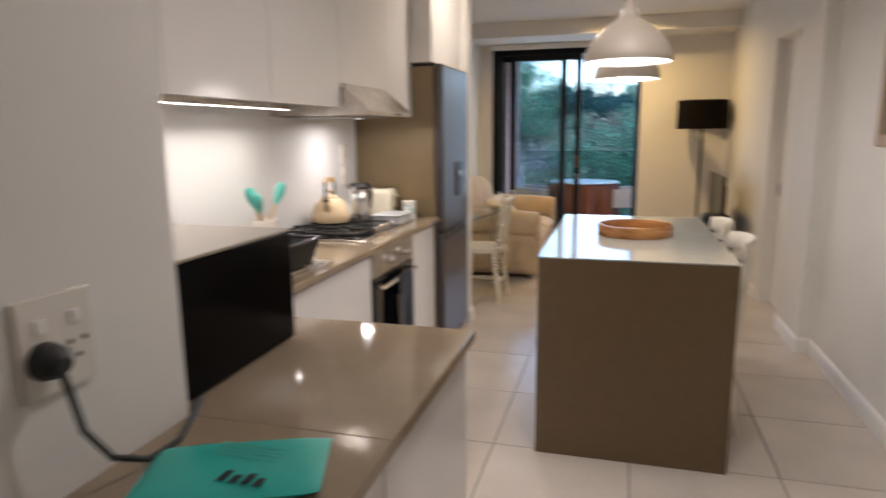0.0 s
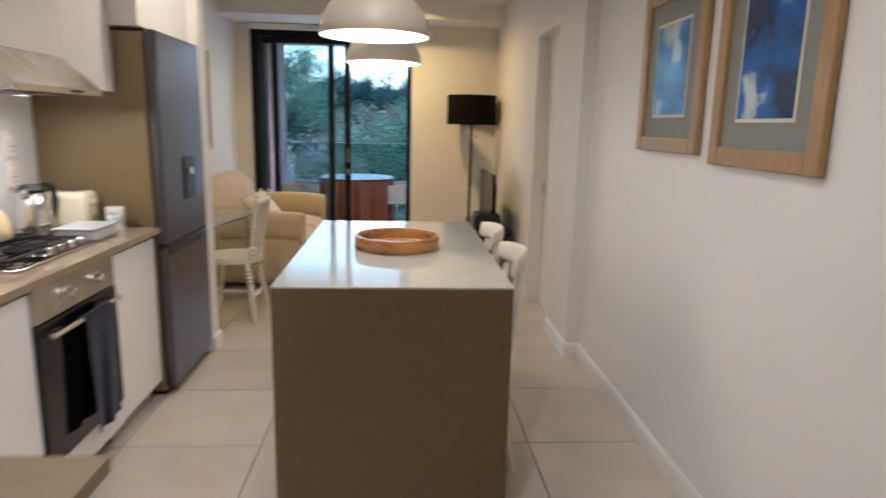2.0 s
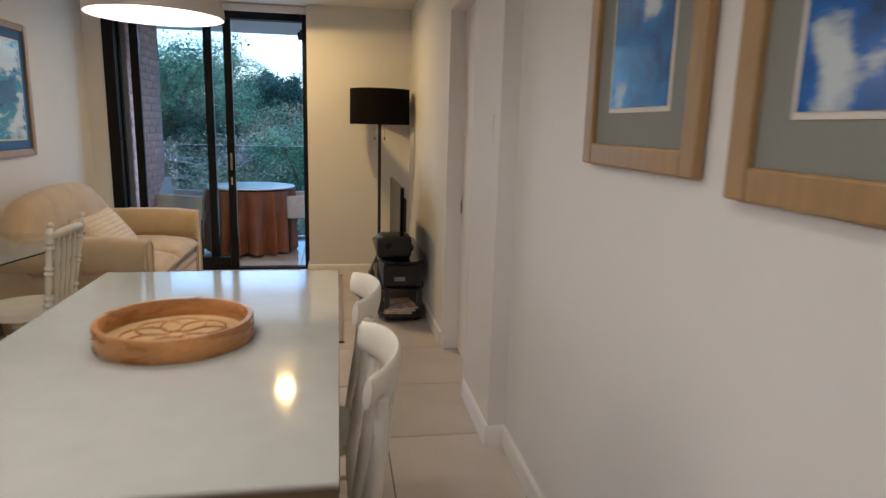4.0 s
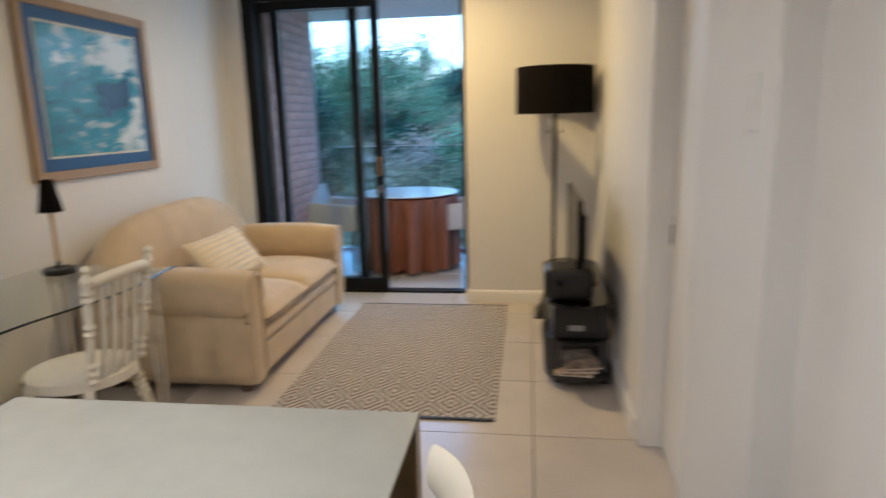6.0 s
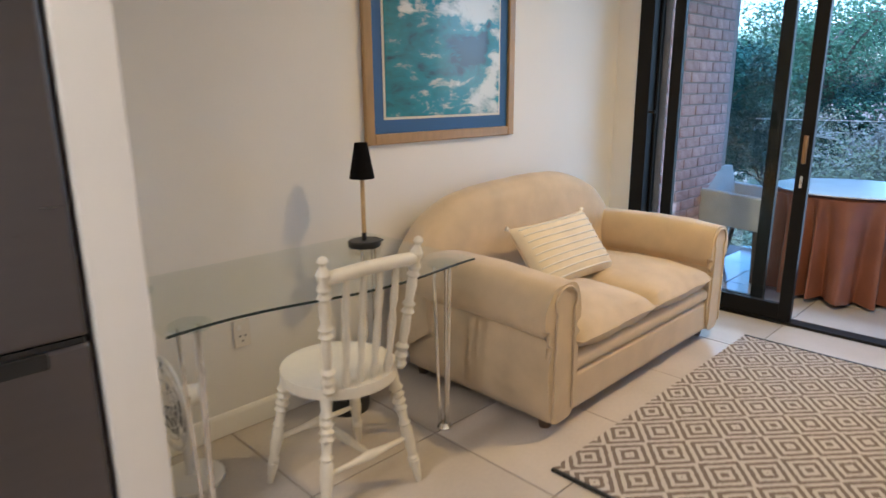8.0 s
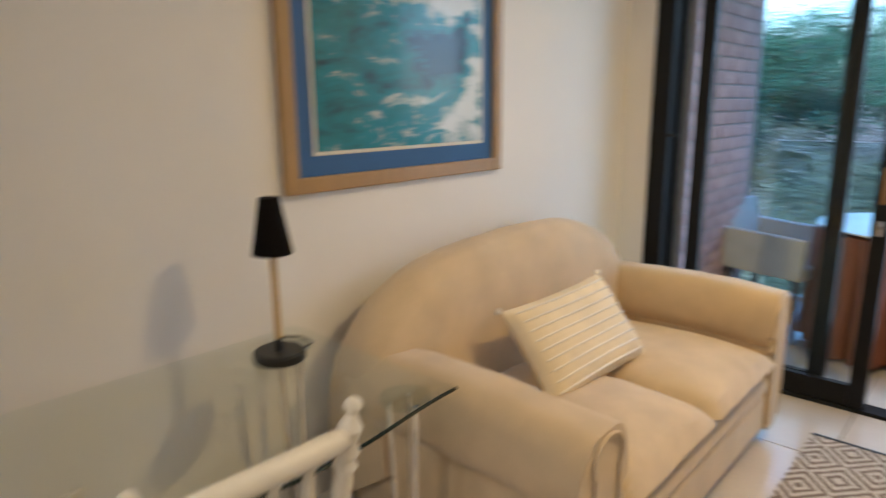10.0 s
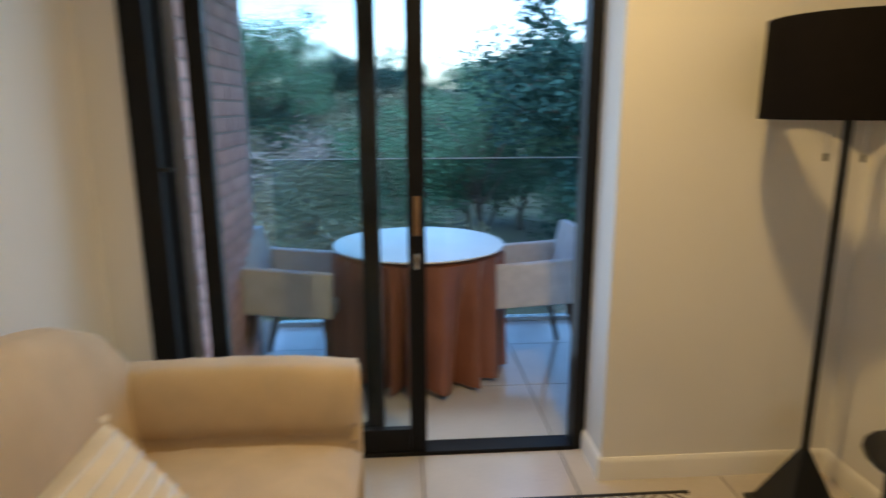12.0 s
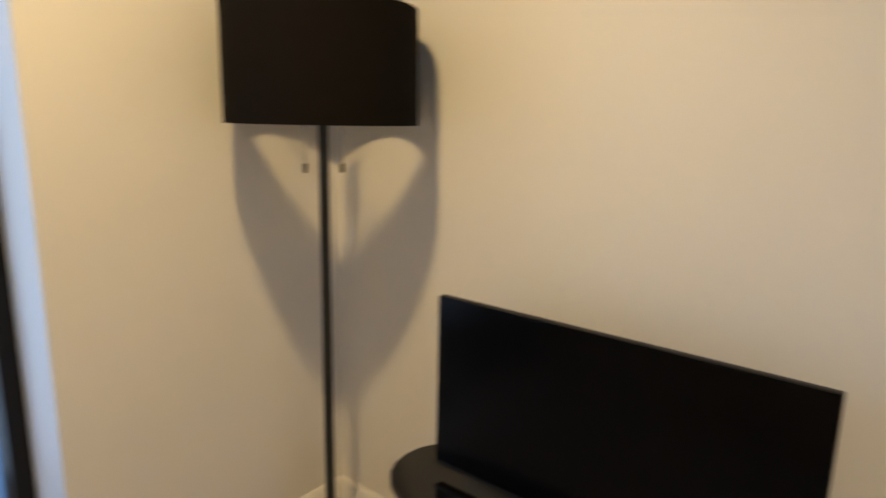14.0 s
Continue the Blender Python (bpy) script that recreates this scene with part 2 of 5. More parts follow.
def grid_surface(bm, nu, nv, fn, closed_u=False):
    vs = [[bm.verts.new(fn(i / (nu if closed_u else nu - 1), j / (nv - 1))) for j in range(nv)] for i in range(nu)]
    for i in range(nu if closed_u else nu - 1):
        for j in range(nv - 1):
            k = (i + 1) % nu
            bm.faces.new((vs[i][j], vs[k][j], vs[k][j + 1], vs[i][j + 1]))
    return vs


def prism(bm, outline, axis, a, b, bev=0.0, seg=2):
    """Extrudes a closed outline (pairs) along x, y or z from a to b."""
    def place(p, h):
        return {"x": (h, p[0], p[1]), "y": (p[0], h, p[1]), "z": (p[0], p[1], h)}[axis]
    lo = [bm.verts.new(place(p, a)) for p in outline]
    hi = [bm.verts.new(place(p, b)) for p in outline]
    f0, f1 = bm.faces.new(lo), bm.faces.new(hi[::-1])
    k = len(outline)
    for i in range(k):
        bm.faces.new((lo[i], hi[i], hi[(i + 1) % k], lo[(i + 1) % k]))
    if bev:
        es = list(f0.edges) + list(f1.edges)
        bmesh.ops.bevel(bm, geom=es, offset=bev, segments=seg, affect='EDGES', profile=0.5)
    return bm


def finish(bm, name, material, angle=38):
    bmesh.ops.recalc_face_normals(bm, faces=bm.faces)
    limit = radians(angle)
    for f in bm.faces:
        f.smooth = True
    for e in bm.edges:
        if len(e.link_faces) != 2:
            continue
        turn = e.calc_face_angle(0.0)
        a0, a1 = sorted(f.calc_area() for f in e.link_faces)
        # narrow bevels keep the broad faces beside them flat
        e.smooth = not (turn > limit or (turn > 0.12 and a1 > 0.002 and a0 < 0.15 * a1))
    me = bpy.data.meshes.new(name)
    bm.to_mesh(me)
    bm.free()
    me.materials.append(material)
    return me


def part(name, bm, material, parent, label=""):
    ob = new(name, finish(bm, name, material))
    ob.parent = parent
    return tagged(ob, label)


def structure(name, bm, material, label, category="wall"):
    return tagged(new(name, finish(bm, name, material)), label, category, kind="structure")


def thing(name, at, label, category, group="", kind=""):
    ob = new(name)
    ob.empty_display_size = 0.1
    ob.matrix_world = pose(*at[:3], 0, 0, at[3] if len(at) > 3 else 0)
    return tagged(ob, label, category, group, kind)


# ---- rooms ----
XW, XE, XE2, YN, YO, YS = -1.42, 1.545, 1.465, 8.96, 9.29, -1.2
XD0, XD1 = -1.262, 0.522  # balcony door opening
structure("floor_slab", B(-1.6, 2.2, YS - 0.1, 9.2, -0.2, -0.004), GROUT, "dark grout bed under beige porcelain floor tiles", "floor")
w = B(XW - 0.15, XW, 2.0, 9.24, -0.1, CEIL + 0.1)
structure("wall_west", w, WALL, "warm white painted plaster wall behind kitchen and sofa")
w = B(XE, XE + 0.2, YS, 5.52, -0.1, CEIL + 0.1)
structure("wall_east", w, WALL, "warm white painted wall hung with two framed prints")
w = B(XE2, XE2 + 0.26, 5.52, 6.09, -0.1, CEIL + 0.1)
box(w, XE2, XE2 + 0.26, 6.82, YN + 0.3, -0.1, CEIL + 0.1)
box(w, XE2, XE2 + 0.26, 6.09, 6.82, 2.13, CEIL + 0.1)
structure("wall_east_living", w, WALL, "warm white painted wall with a door opening")
w = B(XW - 0.1, XD0, 9.175, YO, -0.1, CEIL + 0.1)
box(w, XD1, XE2 + 0.1, YN, YO, -0.1, CEIL + 0.1)
box(w, XD0, XD1, 9.06, YO, 2.41, CEIL + 0.1)
structure("wall_north", w, WALL, "cream painted end wall around the balcony door")
structure("wall_south", B(-0.6, XE + 0.2, YS - 0.15, YS, -0.1, CEIL + 0.1), WALL, "plain white wall behind the kitchen")
w = B(-0.60, -0.45, YS, 2.10, -0.1, CEIL + 0.1)
box(w, XW - 0.15, -0.60, 1.95, 2.10, -0.1, CEIL + 0.1)
structure("wall_kitchen_stub", w, WALL, "beige painted wall end beside the counter")
structure("wall_kitchen", B(XW + 0.001, -1.327, 2.101, 4.95, 0, CEIL), WALL, "white painted kitchen wall behind the cabinets")
structure("wall_partition", B(XW, -0.745, 5.625, 5.765, -0.1, CEIL, bev=0.006), WALL, "white painted partition wall beside the fridge")
structure("wall_fridge_bulkhead", B(XW, -0.80, 4.93, 5.622, 1.845, CEIL), WALL, "cream painted bulkhead above the fridge")
c = B(XW - 0.15, XE + 0.25, YS - 0.15, 8.45, CEIL, CEIL + 0.12)
box(c, XW, XE2 + 0.1, 8.45, 9.175, 2.462, CEIL + 0.12)
structure("ceiling", c, CEILING, "white painted ceiling with a dropped band near the door", "ceiling")

# skirting with rounded top
def skirting(name, x0, y0, x1, y1, nx, ny):
    h, t = 0.095, 0.017
    bm = bmesh.new()
    d = Vector((x1 - x0, y1 - y0, 0))
    L = d.length
    d.normalize()
    n = Vector((nx, ny, 0))
    prof = [(0, 0), (t, 0), (t, h - 0.02), (t - 0.004, h - 0.008), (t - 0.011, h), (0, h)]
    rings = [[bm.verts.new(Vector((x0, y0, 0)) + d * s + n * p + Vector((0, 0, q))) for p, q in prof] for s in (0, L)]
    for i in range(len(prof)):
        j = (i + 1) % len(prof)
        bm.faces.new((rings[0][i], rings[0][j], rings[1][j], rings[1][i]))
    bm.faces.new(rings[0])
    bm.faces.new(rings[1][::-1])
    return structure(name, bm, WALL_IN, "white painted skirting board along the wall foot", "baseboard")


skirting("baseboard_east", XE, YS, XE, 5.50, -1, 0)
skirting("baseboard_stub_end", XE2 - 0.016, 5.52, XE, 5.52, 0, -1)
skirting("baseboard_stub", XE2, 5.52, XE2, 6.06, -1, 0)
skirting("baseboard_living", XE2, 6.86, XE2, YN, -1, 0)
skirting("baseboard_north", XD1 - 0.016, YN, XE2 - 0.018, YN, 0, -1)
skirting("baseboard_reveal", XD1, YN - 0.016, XD1, 9.185, -1, 0)
skirting("baseboard_north_west", XW, 9.175, XD0 - 0.001, 9.175, 0, -1)
skirting("baseboard_west", XW, 5.77, XW, 9.157, 1, 0)
skirting("baseboard_partition", -0.745, 5.627, -0.745, 5.78, 1, 0)
skirting("baseboard_partition_back", XW + 0.02, 5.765, -0.746, 5.765, 0, 1)

# interior sliding door, closed
door = thing("door_1", (1.575, 6.455, 0), "closed white painted interior door with a flush pull", "door", kind="structure")
part("leaf", B(-0.018, 0.022, -0.365, 0.365, 0.008, 2.125, bev=0.003), WALL_IN, door)
f = B(-0.112, 0.06, -0.395, -0.352, 0, 2.13, bev=0.004)
part("door_frame", f, WALL_IN, door)
part("door_frame", B(-0.112, 0.06, 0.338, 0.395, 0, 2.13, bev=0.004), WALL_IN, door)
part("door_frame", B(-0.112, 0.06, -0.395, 0.395, 2.105, 2.15, bev=0.004), WALL_IN, door)
pl = part("flush_pull", B(-0.022, -0.017, 0.285, 0.318, 0.89, 1.01, bev=0.002), CHROME, door, "chrome flush pull plate")
part("pull_recess", B(-0.024, -0.021, 0.294, 0.309, 0.905, 0.98), BLACK_PL, pl, "dark recess of the pull")
sw = thing("light_switch", (XE2, 5.66, 1.43), "white plastic light switch plate on the wall", "switch")
part("plate", B(-0.006, 0, -0.036, 0.036, -0.06, 0.06, bev=0.002), WALL, sw)
part("rocker", B(-0.010, -0.0055, -0.009, 0.009, -0.016, 0.016, bev=0.002), WALL_IN, sw)

# downlights
dl = None
for i, (dx, dy) in enumerate(DOWNLIGHTS):
    if i == 0:
        dl = thing("ceiling_light", (dx, dy, CEIL), "small round recessed ceiling downlight, lit", "lamp", "ceiling downlights")
        part("rim", lathe(B(), [(0.082, -0.012), (0.092, -0.012), (0.097, -0.005), (0.097, 0.0), (0.082, 0.0), (0.082, -0.012)], 32), WALL_IN, dl)
        part("lens", lathe(B(), [(0.0, -0.010), (0.05, -0.009), (0.082, -0.006)], 32), LENS, dl, "glowing lens")
    else:
        # fittings for the added, unseen lights
        copy_thing(dl, pose(dx, dy, CEIL))

# ---- balcony door ----
bd = thing("window_1", (0, 9.24, 0), "black aluminium sliding balcony door, half open", "sliding door", kind="structure")
fr = part("door_frame", B(XD0, -1.165, -0.075, 0.05, 0, 2.41, bev=0.003), ALU, bd)
part("door_frame", B(0.470, XD1, -0.05, 0.05, 0, 2.41, bev=0.003), ALU, bd)
part("door_head", B(-1.165, 0.470, -0.05, 0.05, 2.345, 2.41, bev=0.003), ALU, bd)
part("track", B(-1.165, 0.470, -0.05, 0.05, -0.02, 0.016, bev=0.002), ALU, bd, "black door track")
part("blind_box", B(XD0 + 0.005, XD1 - 0.005, -0.20, -0.182, 2.395, 2.455, bev=0.004), WALL_IN, bd, "white blind rail")


def panel(x0, x1, y, name, lw, rw):
    p = part(name, B(x0, x0 + lw, y - 0.02, y + 0.02, 0.018, 2.345, bev=0.003), ALU, bd)
    part("stile", B(x1 - rw, x1, y - 0.02, y + 0.02, 0.018, 2.345, bev=0.003), ALU, p)
    part("bottom_rail", B(x0 + lw, x1 - rw, y - 0.018, y + 0.018, 0.018, 0.12, bev=0.003), ALU, p)
    part("top_rail", B(x0 + lw, x1 - rw, y - 0.018, y + 0.018, 2.275, 2.345, bev=0.003), ALU, p)
    g = part("pane", B(x0 + lw, x1 - rw, y - 0.003, y + 0.003, 0.12, 2.275), GLASS_W, p)
    g.visible_shadow = False
    return p


panel(-1.165, -0.350, 0.023, "fixed_panel", 0.02, 0.074)
pn = panel(-1.045, -0.168, -0.023, "sliding_panel", 0.072, 0.070)
part("handle", B(-0.214, -0.190, -0.062, -0.043, 0.97, 1.13, bev=0.006), BRASS, pn, "bronze pull handle")
part("lock", B(-0.211, -0.193, -0.056, -0.043, 0.83, 0.90, bev=0.004), CHROME, pn)
part("latch", B(-1.164, -1.118, -0.07, -0.055, 1.235, 1.252, bev=0.003), BLACK_PL, bd)

# ---- kitchen ----
# island with waterfall ends
isl = thing("kitchen_island", (0, 3.795, 0), "taupe quartz kitchen island with waterfall ends", "kitchen island")
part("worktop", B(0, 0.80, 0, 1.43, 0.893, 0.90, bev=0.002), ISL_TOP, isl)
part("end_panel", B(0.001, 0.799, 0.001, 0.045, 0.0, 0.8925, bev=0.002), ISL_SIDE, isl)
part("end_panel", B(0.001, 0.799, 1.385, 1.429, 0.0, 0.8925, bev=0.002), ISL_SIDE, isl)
part("cabinet_body", B(0.02, 0.50, 0.046, 1.384, 0.10, 0.892), GLOSS, isl)
part("plinth", B(0.06, 0.47, 0.05, 1.38, 0.0, 0.10), PLINTH, isl)
for i in range(3):
    part("cabinet_door", B(0.002, 0.019, 0.05 + i * 0.4455, 0.05 + i * 0.4455 + 0.441, 0.105, 0.852, bev=0.002), GLOSS, isl)

# round tray
tr = thing("round_tray", (0.405, 4.49, 0.90), "round acacia wood tray with high rim and carved base", "tray")
part("rim", lathe(B(), [(0.168, 0.0), (0.181, 0.0), (0.184, 0.004), (0.184, 0.052), (0.181, 0.056), (0.170, 0.056), (0.167, 0.052), (0.167, 0.004), (0.168, 0.0)], 56), ACACIA, tr)
part("base", lathe(B(), [(0, 0.002), (0.1665, 0.002), (0.1665, 0.010), (0, 0.010)], 48), BARE_W, tr, "pale carved wooden base")
ca = B()
for a in range(8):
    cx, cy = 0.075 * math.cos(a * math.pi / 4), 0.075 * math.sin(a * math.pi / 4)
    tube(ca, [(cx + 0.055 * math.cos(b * math.pi / 8), cy + 0.055 * math.sin(b * math.pi / 8), 0.011) for b in range(17)], 0.003, 5)
part("carving", ca, ACACIA, tr, "dark carved ring pattern")


# pendant lamps
def pendant(y):
    p = thing("pendant_lamp", (0.335, y, 1.69), "cream dome pendant lamp over the island, lit", "lamp", "pendants over the island")
    outer = [(0.168, 0.0), (0.170, 0.006), (0.169, 0.025), (0.161, 0.052), (0.144, 0.082), (0.120, 0.110), (0.092, 0.134), (0.064, 0.152), (0.043, 0.168), (0.029, 0.190), (0.018, 0.222), (0.010, 0.26), (0.0, 0.262)]
    part("shade", lathe(B(), outer, 48), PEND, p)
    part("shade_lining", lathe(B(), [(0.168, 0.0), (0.164, 0.004), (0.160, 0.035), (0.138, 0.075), (0.09, 0.118), (0.0, 0.13)], 48), PEND_IN, p)
    part("diffuser", lathe(B(), [(0, 0.012), (0.08, 0.012), (0.161, 0.010)], 48), DIFF, p, "glowing white diffuser")
    part("cord", tube(B(), [(0, 0, 0.26), (0, 0, CEIL - 1.69 - 0.02)], 0.0035, 6), WALL_IN, p)
    part("ceiling_rose", lathe(B(), [(0, CEIL - 1.69 - 0.03), (0.045, CEIL - 1.69 - 0.028), (0.05, CEIL - 1.69 - 0.02), (0.05, CEIL - 1.69 - 0.001)], 24), WALL_IN, p)
    return p


pendant(3.85)
pendant(4.745)


# chairs at the island
def island_chair(at, group):
    c = thing("dining_chair", at, "cream painted wooden chair with a broad curved back rail", "chair", group)
    part("seat", prism(B(), [(0.20 * math.cos(a) * (1.0 if abs(math.cos(a)) < 0.9 else 0.98), 0.20 * math.sin(a)) for a in [k * math.pi / 16 for k in range(32)]], "z", 0.43, 0.465, 0.008), WHITE_W, c)
    # back is on +x; the broad rail bends round the sitter
    def rail(u, v):
        a = (u - 0.5) * 1.5
        thick = 0.012
        phi = 2 * math.pi * v
        z = 0.90 + 0.048 * math.sin(phi) * (1.0 - 0.25 * abs(2 * u - 1) ** 3)
        rr = 0.27 + thick * math.cos(phi) + (z - 0.86) * 0.12
        return (-0.03 + rr * math.cos(a), rr * math.sin(a), z)
    bm = B()
    rows = grid_surface(bm, 19, 17, rail)
    bm.faces.new(rows[0][:-1])
    bm.faces.new(rows[-1][:-1][::-1])
    bmesh.ops.remove_doubles(bm, verts=bm.verts, dist=0.0005)
    part("back_rail", bm, WHITE_W, c)
    for s in (-1, 1):
        part("back_post", tube(B(), [(0.21, s * 0.125, 0.0), (0.165, s * 0.14, 0.25), (0.16, s * 0.15, 0.45), (0.195, s * 0.16, 0.70), (0.205, s * 0.165, 0.88)], [0.014, 0.018, 0.019, 0.016, 0.014], 10), WHITE_W, c)
        part("leg", tube(B(), [(-0.18, s * 0.15, 0.0), (-0.14, s * 0.13, 0.435)], [0.013, 0.019], 10), WHITE_W, c)
        part("stretcher", tube(B(), [(-0.165, s * 0.142, 0.17), (0.18, s * 0.137, 0.19)], 0.009, 8), WHITE_W, c)
        part("spindle", tube(B(), [(0.165, s * 0.05, 0.46), (0.215, s * 0.055, 0.70), (0.235, s * 0.055, 0.87)], [0.010, 0.012, 0.009], 8), WHITE_W, c)
    part("stretcher", tube(B(), [(0.0, -0.14, 0.18), (0.0, 0.14, 0.18)], 0.009, 8), WHITE_W, c)
    return c


island_chair((0.685, 4.32, -0.01), "chairs at the island")
island_chair((0.675, 4.88, -0.01), "chairs at the island")

# worktops
XK = -1.325
wt = thing("kitchen_worktop", (0, 0, 0), "glossy taupe quartz kitchen worktop", "worktop")
part("slab", B(-0.449, -0.035, 0.9, 2.101, 0.872, 0.90, bev=0.002), QUARTZ, wt)
part("slab", B(XK + 0.001, -0.035, 2.102, 2.741, 0.872, 0.90, bev=0.002), QUARTZ, wt)
part("slab", B(XK + 0.001, -0.762, 2.742, 4.94, 0.872, 0.90, bev=0.002), QUARTZ, wt)


def cabinet(x0, x1, y0, y1, face, doors=1, z1=0.868, label="white lacquered base cabinet under the worktop"):
    c = thing("base_cabinet", ((x0 + x1) / 2, (y0 + y1) / 2, 0), label, "cabinet", "base cabinets")
    hx, hy = (x1 - x0) / 2, (y1 - y0) / 2
    part("body", B(-hx, hx - 0.021, -hy + 0.001, hy - 0.001, 0.10, z1), GLOSS, c)
    part("plinth", B(-hx, hx - 0.06, -hy + 0.001, hy - 0.001, 0.0, 0.10), PLINTH, c)
    wd = (2 * hy) / doors
    for i in range(doors):
        part("door", B(hx - 0.02, hx, -hy + i * wd + 0.0015, -hy + (i + 1) * wd - 0.0015, 0.104, z1 - 0.02, bev=0.0015), GLOSS, c)
    return c


cabinet(XK + 0.005, -0.797, 2.76, 3.868, 1, 1)
cabinet(XK + 0.005, -0.797, 4.462, 4.93, 1, 1)
cabinet(-0.449, -0.055, 0.93, 2.10, 1, 2, label="white panelled counter base beside the wall end")
cabinet(XK + 0.005, -0.055, 2.105, 2.72, 1, 1, label="white panelled peninsula base")

# oven with towel
ov = thing("oven", (-0.80, 4.165, 0), "built-in steel and black glass oven with a navy towel", "oven")
part("body", B(-0.50, -0.002, -0.295, 0.295, 0.10, 0.866), BLACK_MT, ov)
part("control_panel", B(-0.002, 0.016, -0.293, 0.293, 0.738, 0.862, bev=0.002), STEEL_L, ov)
dr = part("oven_door", B(-0.002, 0.018, -0.293, 0.293, 0.215, 0.733, bev=0.003), BLACK_GL, ov, "black glass oven door")
part("base_panel", B(-0.002, 0.014, -0.293, 0.293, 0.105, 0.210, bev=0.002), GLOSS, ov)
part("handle", tube(B(), [(0.05, -0.25, 0.69), (0.05, 0.25, 0.69)], 0.010, 10), STEEL_L, dr, "steel bar handle")
for s in (-0.24, 0.24):
    part("bracket", B(0.018, 0.05, s - 0.008, s + 0.008, 0.682, 0.698, bev=0.002), STEEL_L, dr)
for s in (-0.09, 0.13):
    kn = tube(B(), [(0.016, s, 0.80), (0.024, s, 0.80), (0.026, s, 0.80), (0.046, s, 0.80), (0.05, s, 0.80)], [0.026, 0.026, 0.020, 0.018, 0.015], 18)
    part("knob", kn, CHROME, ov)
tw = thing("towel", (-0.75, 4.20, 0.70), "navy blue cotton towel hung over the oven handle", "towel")


def drape(u, v):
    y = -0.10 + 0.215 * u + 0.012 * v * math.sin(7 * u)
    s = v * 0.93
    if s < 0.05:
        return (-0.012 + 0.0, y, -0.10 + s * 2)
    if s < 0.12:
        a = (s - 0.05) / 0.07 * math.pi
        return (-0.014 * math.cos(a), y, 0.0 + 0.014 * math.sin(a) - 0.01)
    d = (s - 0.12) / 0.81
    return (0.015 + 0.010 * math.sin(u * 10 + d * 2) * d + 0.006 * d, y, -0.01 - 0.46 * d)


bm = B()
grid_surface(bm, 22, 40, drape)
bmesh.ops.solidify(bm, geom=list(bm.faces), thickness=0.005)
part("cloth", bm, NAVY, tw)

# fridge
fg = thing("fridge", (-0.74, 4.955, 0), "dark brushed steel fridge freezer with water dispenser", "fridge")
part("body", B(-0.66, -0.055, 0.0, 0.655, 0.03, 1.825, bev=0.006), FR_SIDE, fg)
ud = part("fridge_door", B(-0.05, 0.0, 0.001, 0.654, 0.806, 1.835, bev=0.012, seg=3), STEEL, fg)
ld = part("freezer_door", B(-0.05, 0.0, 0.001, 0.654, 0.05, 0.791, bev=0.012, seg=3), STEEL, fg)
part("grip_recess", B(-0.045, -0.004, 0.01, 0.645, 0.7915, 0.8055), BLACK_PL, fg, "dark grip gap between the doors")
part("grip", B(-0.012, 0.005, 0.02, 0.56, 0.746, 0.7905, bev=0.004), BLACK_PL, ld, "black recessed grip")
dp = part("dispenser", B(-0.006, 0.006, 0.295, 0.47, 1.0, 1.23, bev=0.005), BLACK_PL, ud, "black water dispenser")
part("dispenser_recess", B(0.0055, 0.0075, 0.31, 0.455, 1.02, 1.15, bev=0.0005), BLACK_PL, dp)
part("spout", B(0.0, 0.022, 0.345, 0.395, 1.13, 1.17, bev=0.004), CHROME, dp)
part("feet", B(-0.6, -0.06, 0.03, 0.62, 0.0, 0.03), BLACK_PL, fg)

# upper cabinets, hood
for i, (y0, y1, z0) in enumerate([(2.105, 2.72, 1.543), (2.72, 3.30, 1.543), (3.30, 3.91, 1.543), (3.91, 4.50, 1.655), (4.50, 4.945, 1.543)]):
    c = thing("wall_cabinet", (XK, (y0 + y1) / 2, z0), "glossy white handleless wall cabinet up to the ceiling", "cabinet", "wall cabinets")
    h = (y1 - y0) / 2
    part("body", B(0.001, 0.37, -h + 0.001, h - 0.001, 0.012, CEIL - z0 - 0.002), GLOSS, c)
    part("door", B(0.371, 0.39, -h + 0.0015, h - 0.0015, 0.0, CEIL - z0 - 0.006, bev=0.0015), GLOSS, c)
st = thing("strip_light", (-1.12, 3.05, 1.543), "thin lit LED strip under the wall cabinets", "lamp")
part("channel", B(-0.012, 0.012, -0.68, 0.68, -0.012, 0.010), STEEL_L, st)
part("diffuser", B(-0.008, 0.008, -0.675, 0.675, -0.0145, -0.0125), STRIPGLOW, st, "glowing strip")
hd = thing("cooker_hood", (XK, 4.205, 1.507), "brushed steel slide-out cooker hood under the cabinet", "cooker hood")
hb = prism(B(), [(0.01, 0.0), (0.535, 0.0), (0.535, 0.022), (0.393, 0.146), (0.01, 0.146)], "y", -0.29, 0.29, 0.002)
part("body", hb, STEEL_L, hd)
part("filter", B(0.06, 0.46, -0.26, 0.15, -0.004, -0.0005), STEEL, hd)
part("lamp_lens", lathe(B(), [(0, -0.006), (0.028, -0.006)], 20, (0.27, 0.2, 0)), LENS, hd, "glowing hood lamp")
part("switches", B(0.530, 0.538, 0.05, 0.14, 0.006, 0.016, bev=0.001), BLACK_PL, hd)

# splashback panels and sockets
for i, (y0, y1) in enumerate([(2.102, 3.0), (3.0, 3.92), (3.92, 4.945)]):
    structure("splashback_panel", B(XK + 0.001, XK + 0.007, y0 + 0.001, y1 - 0.001, 0.901, 1.541, bev=0.001), SPLASH, "glossy white splashback panel behind the worktop", "splashback")


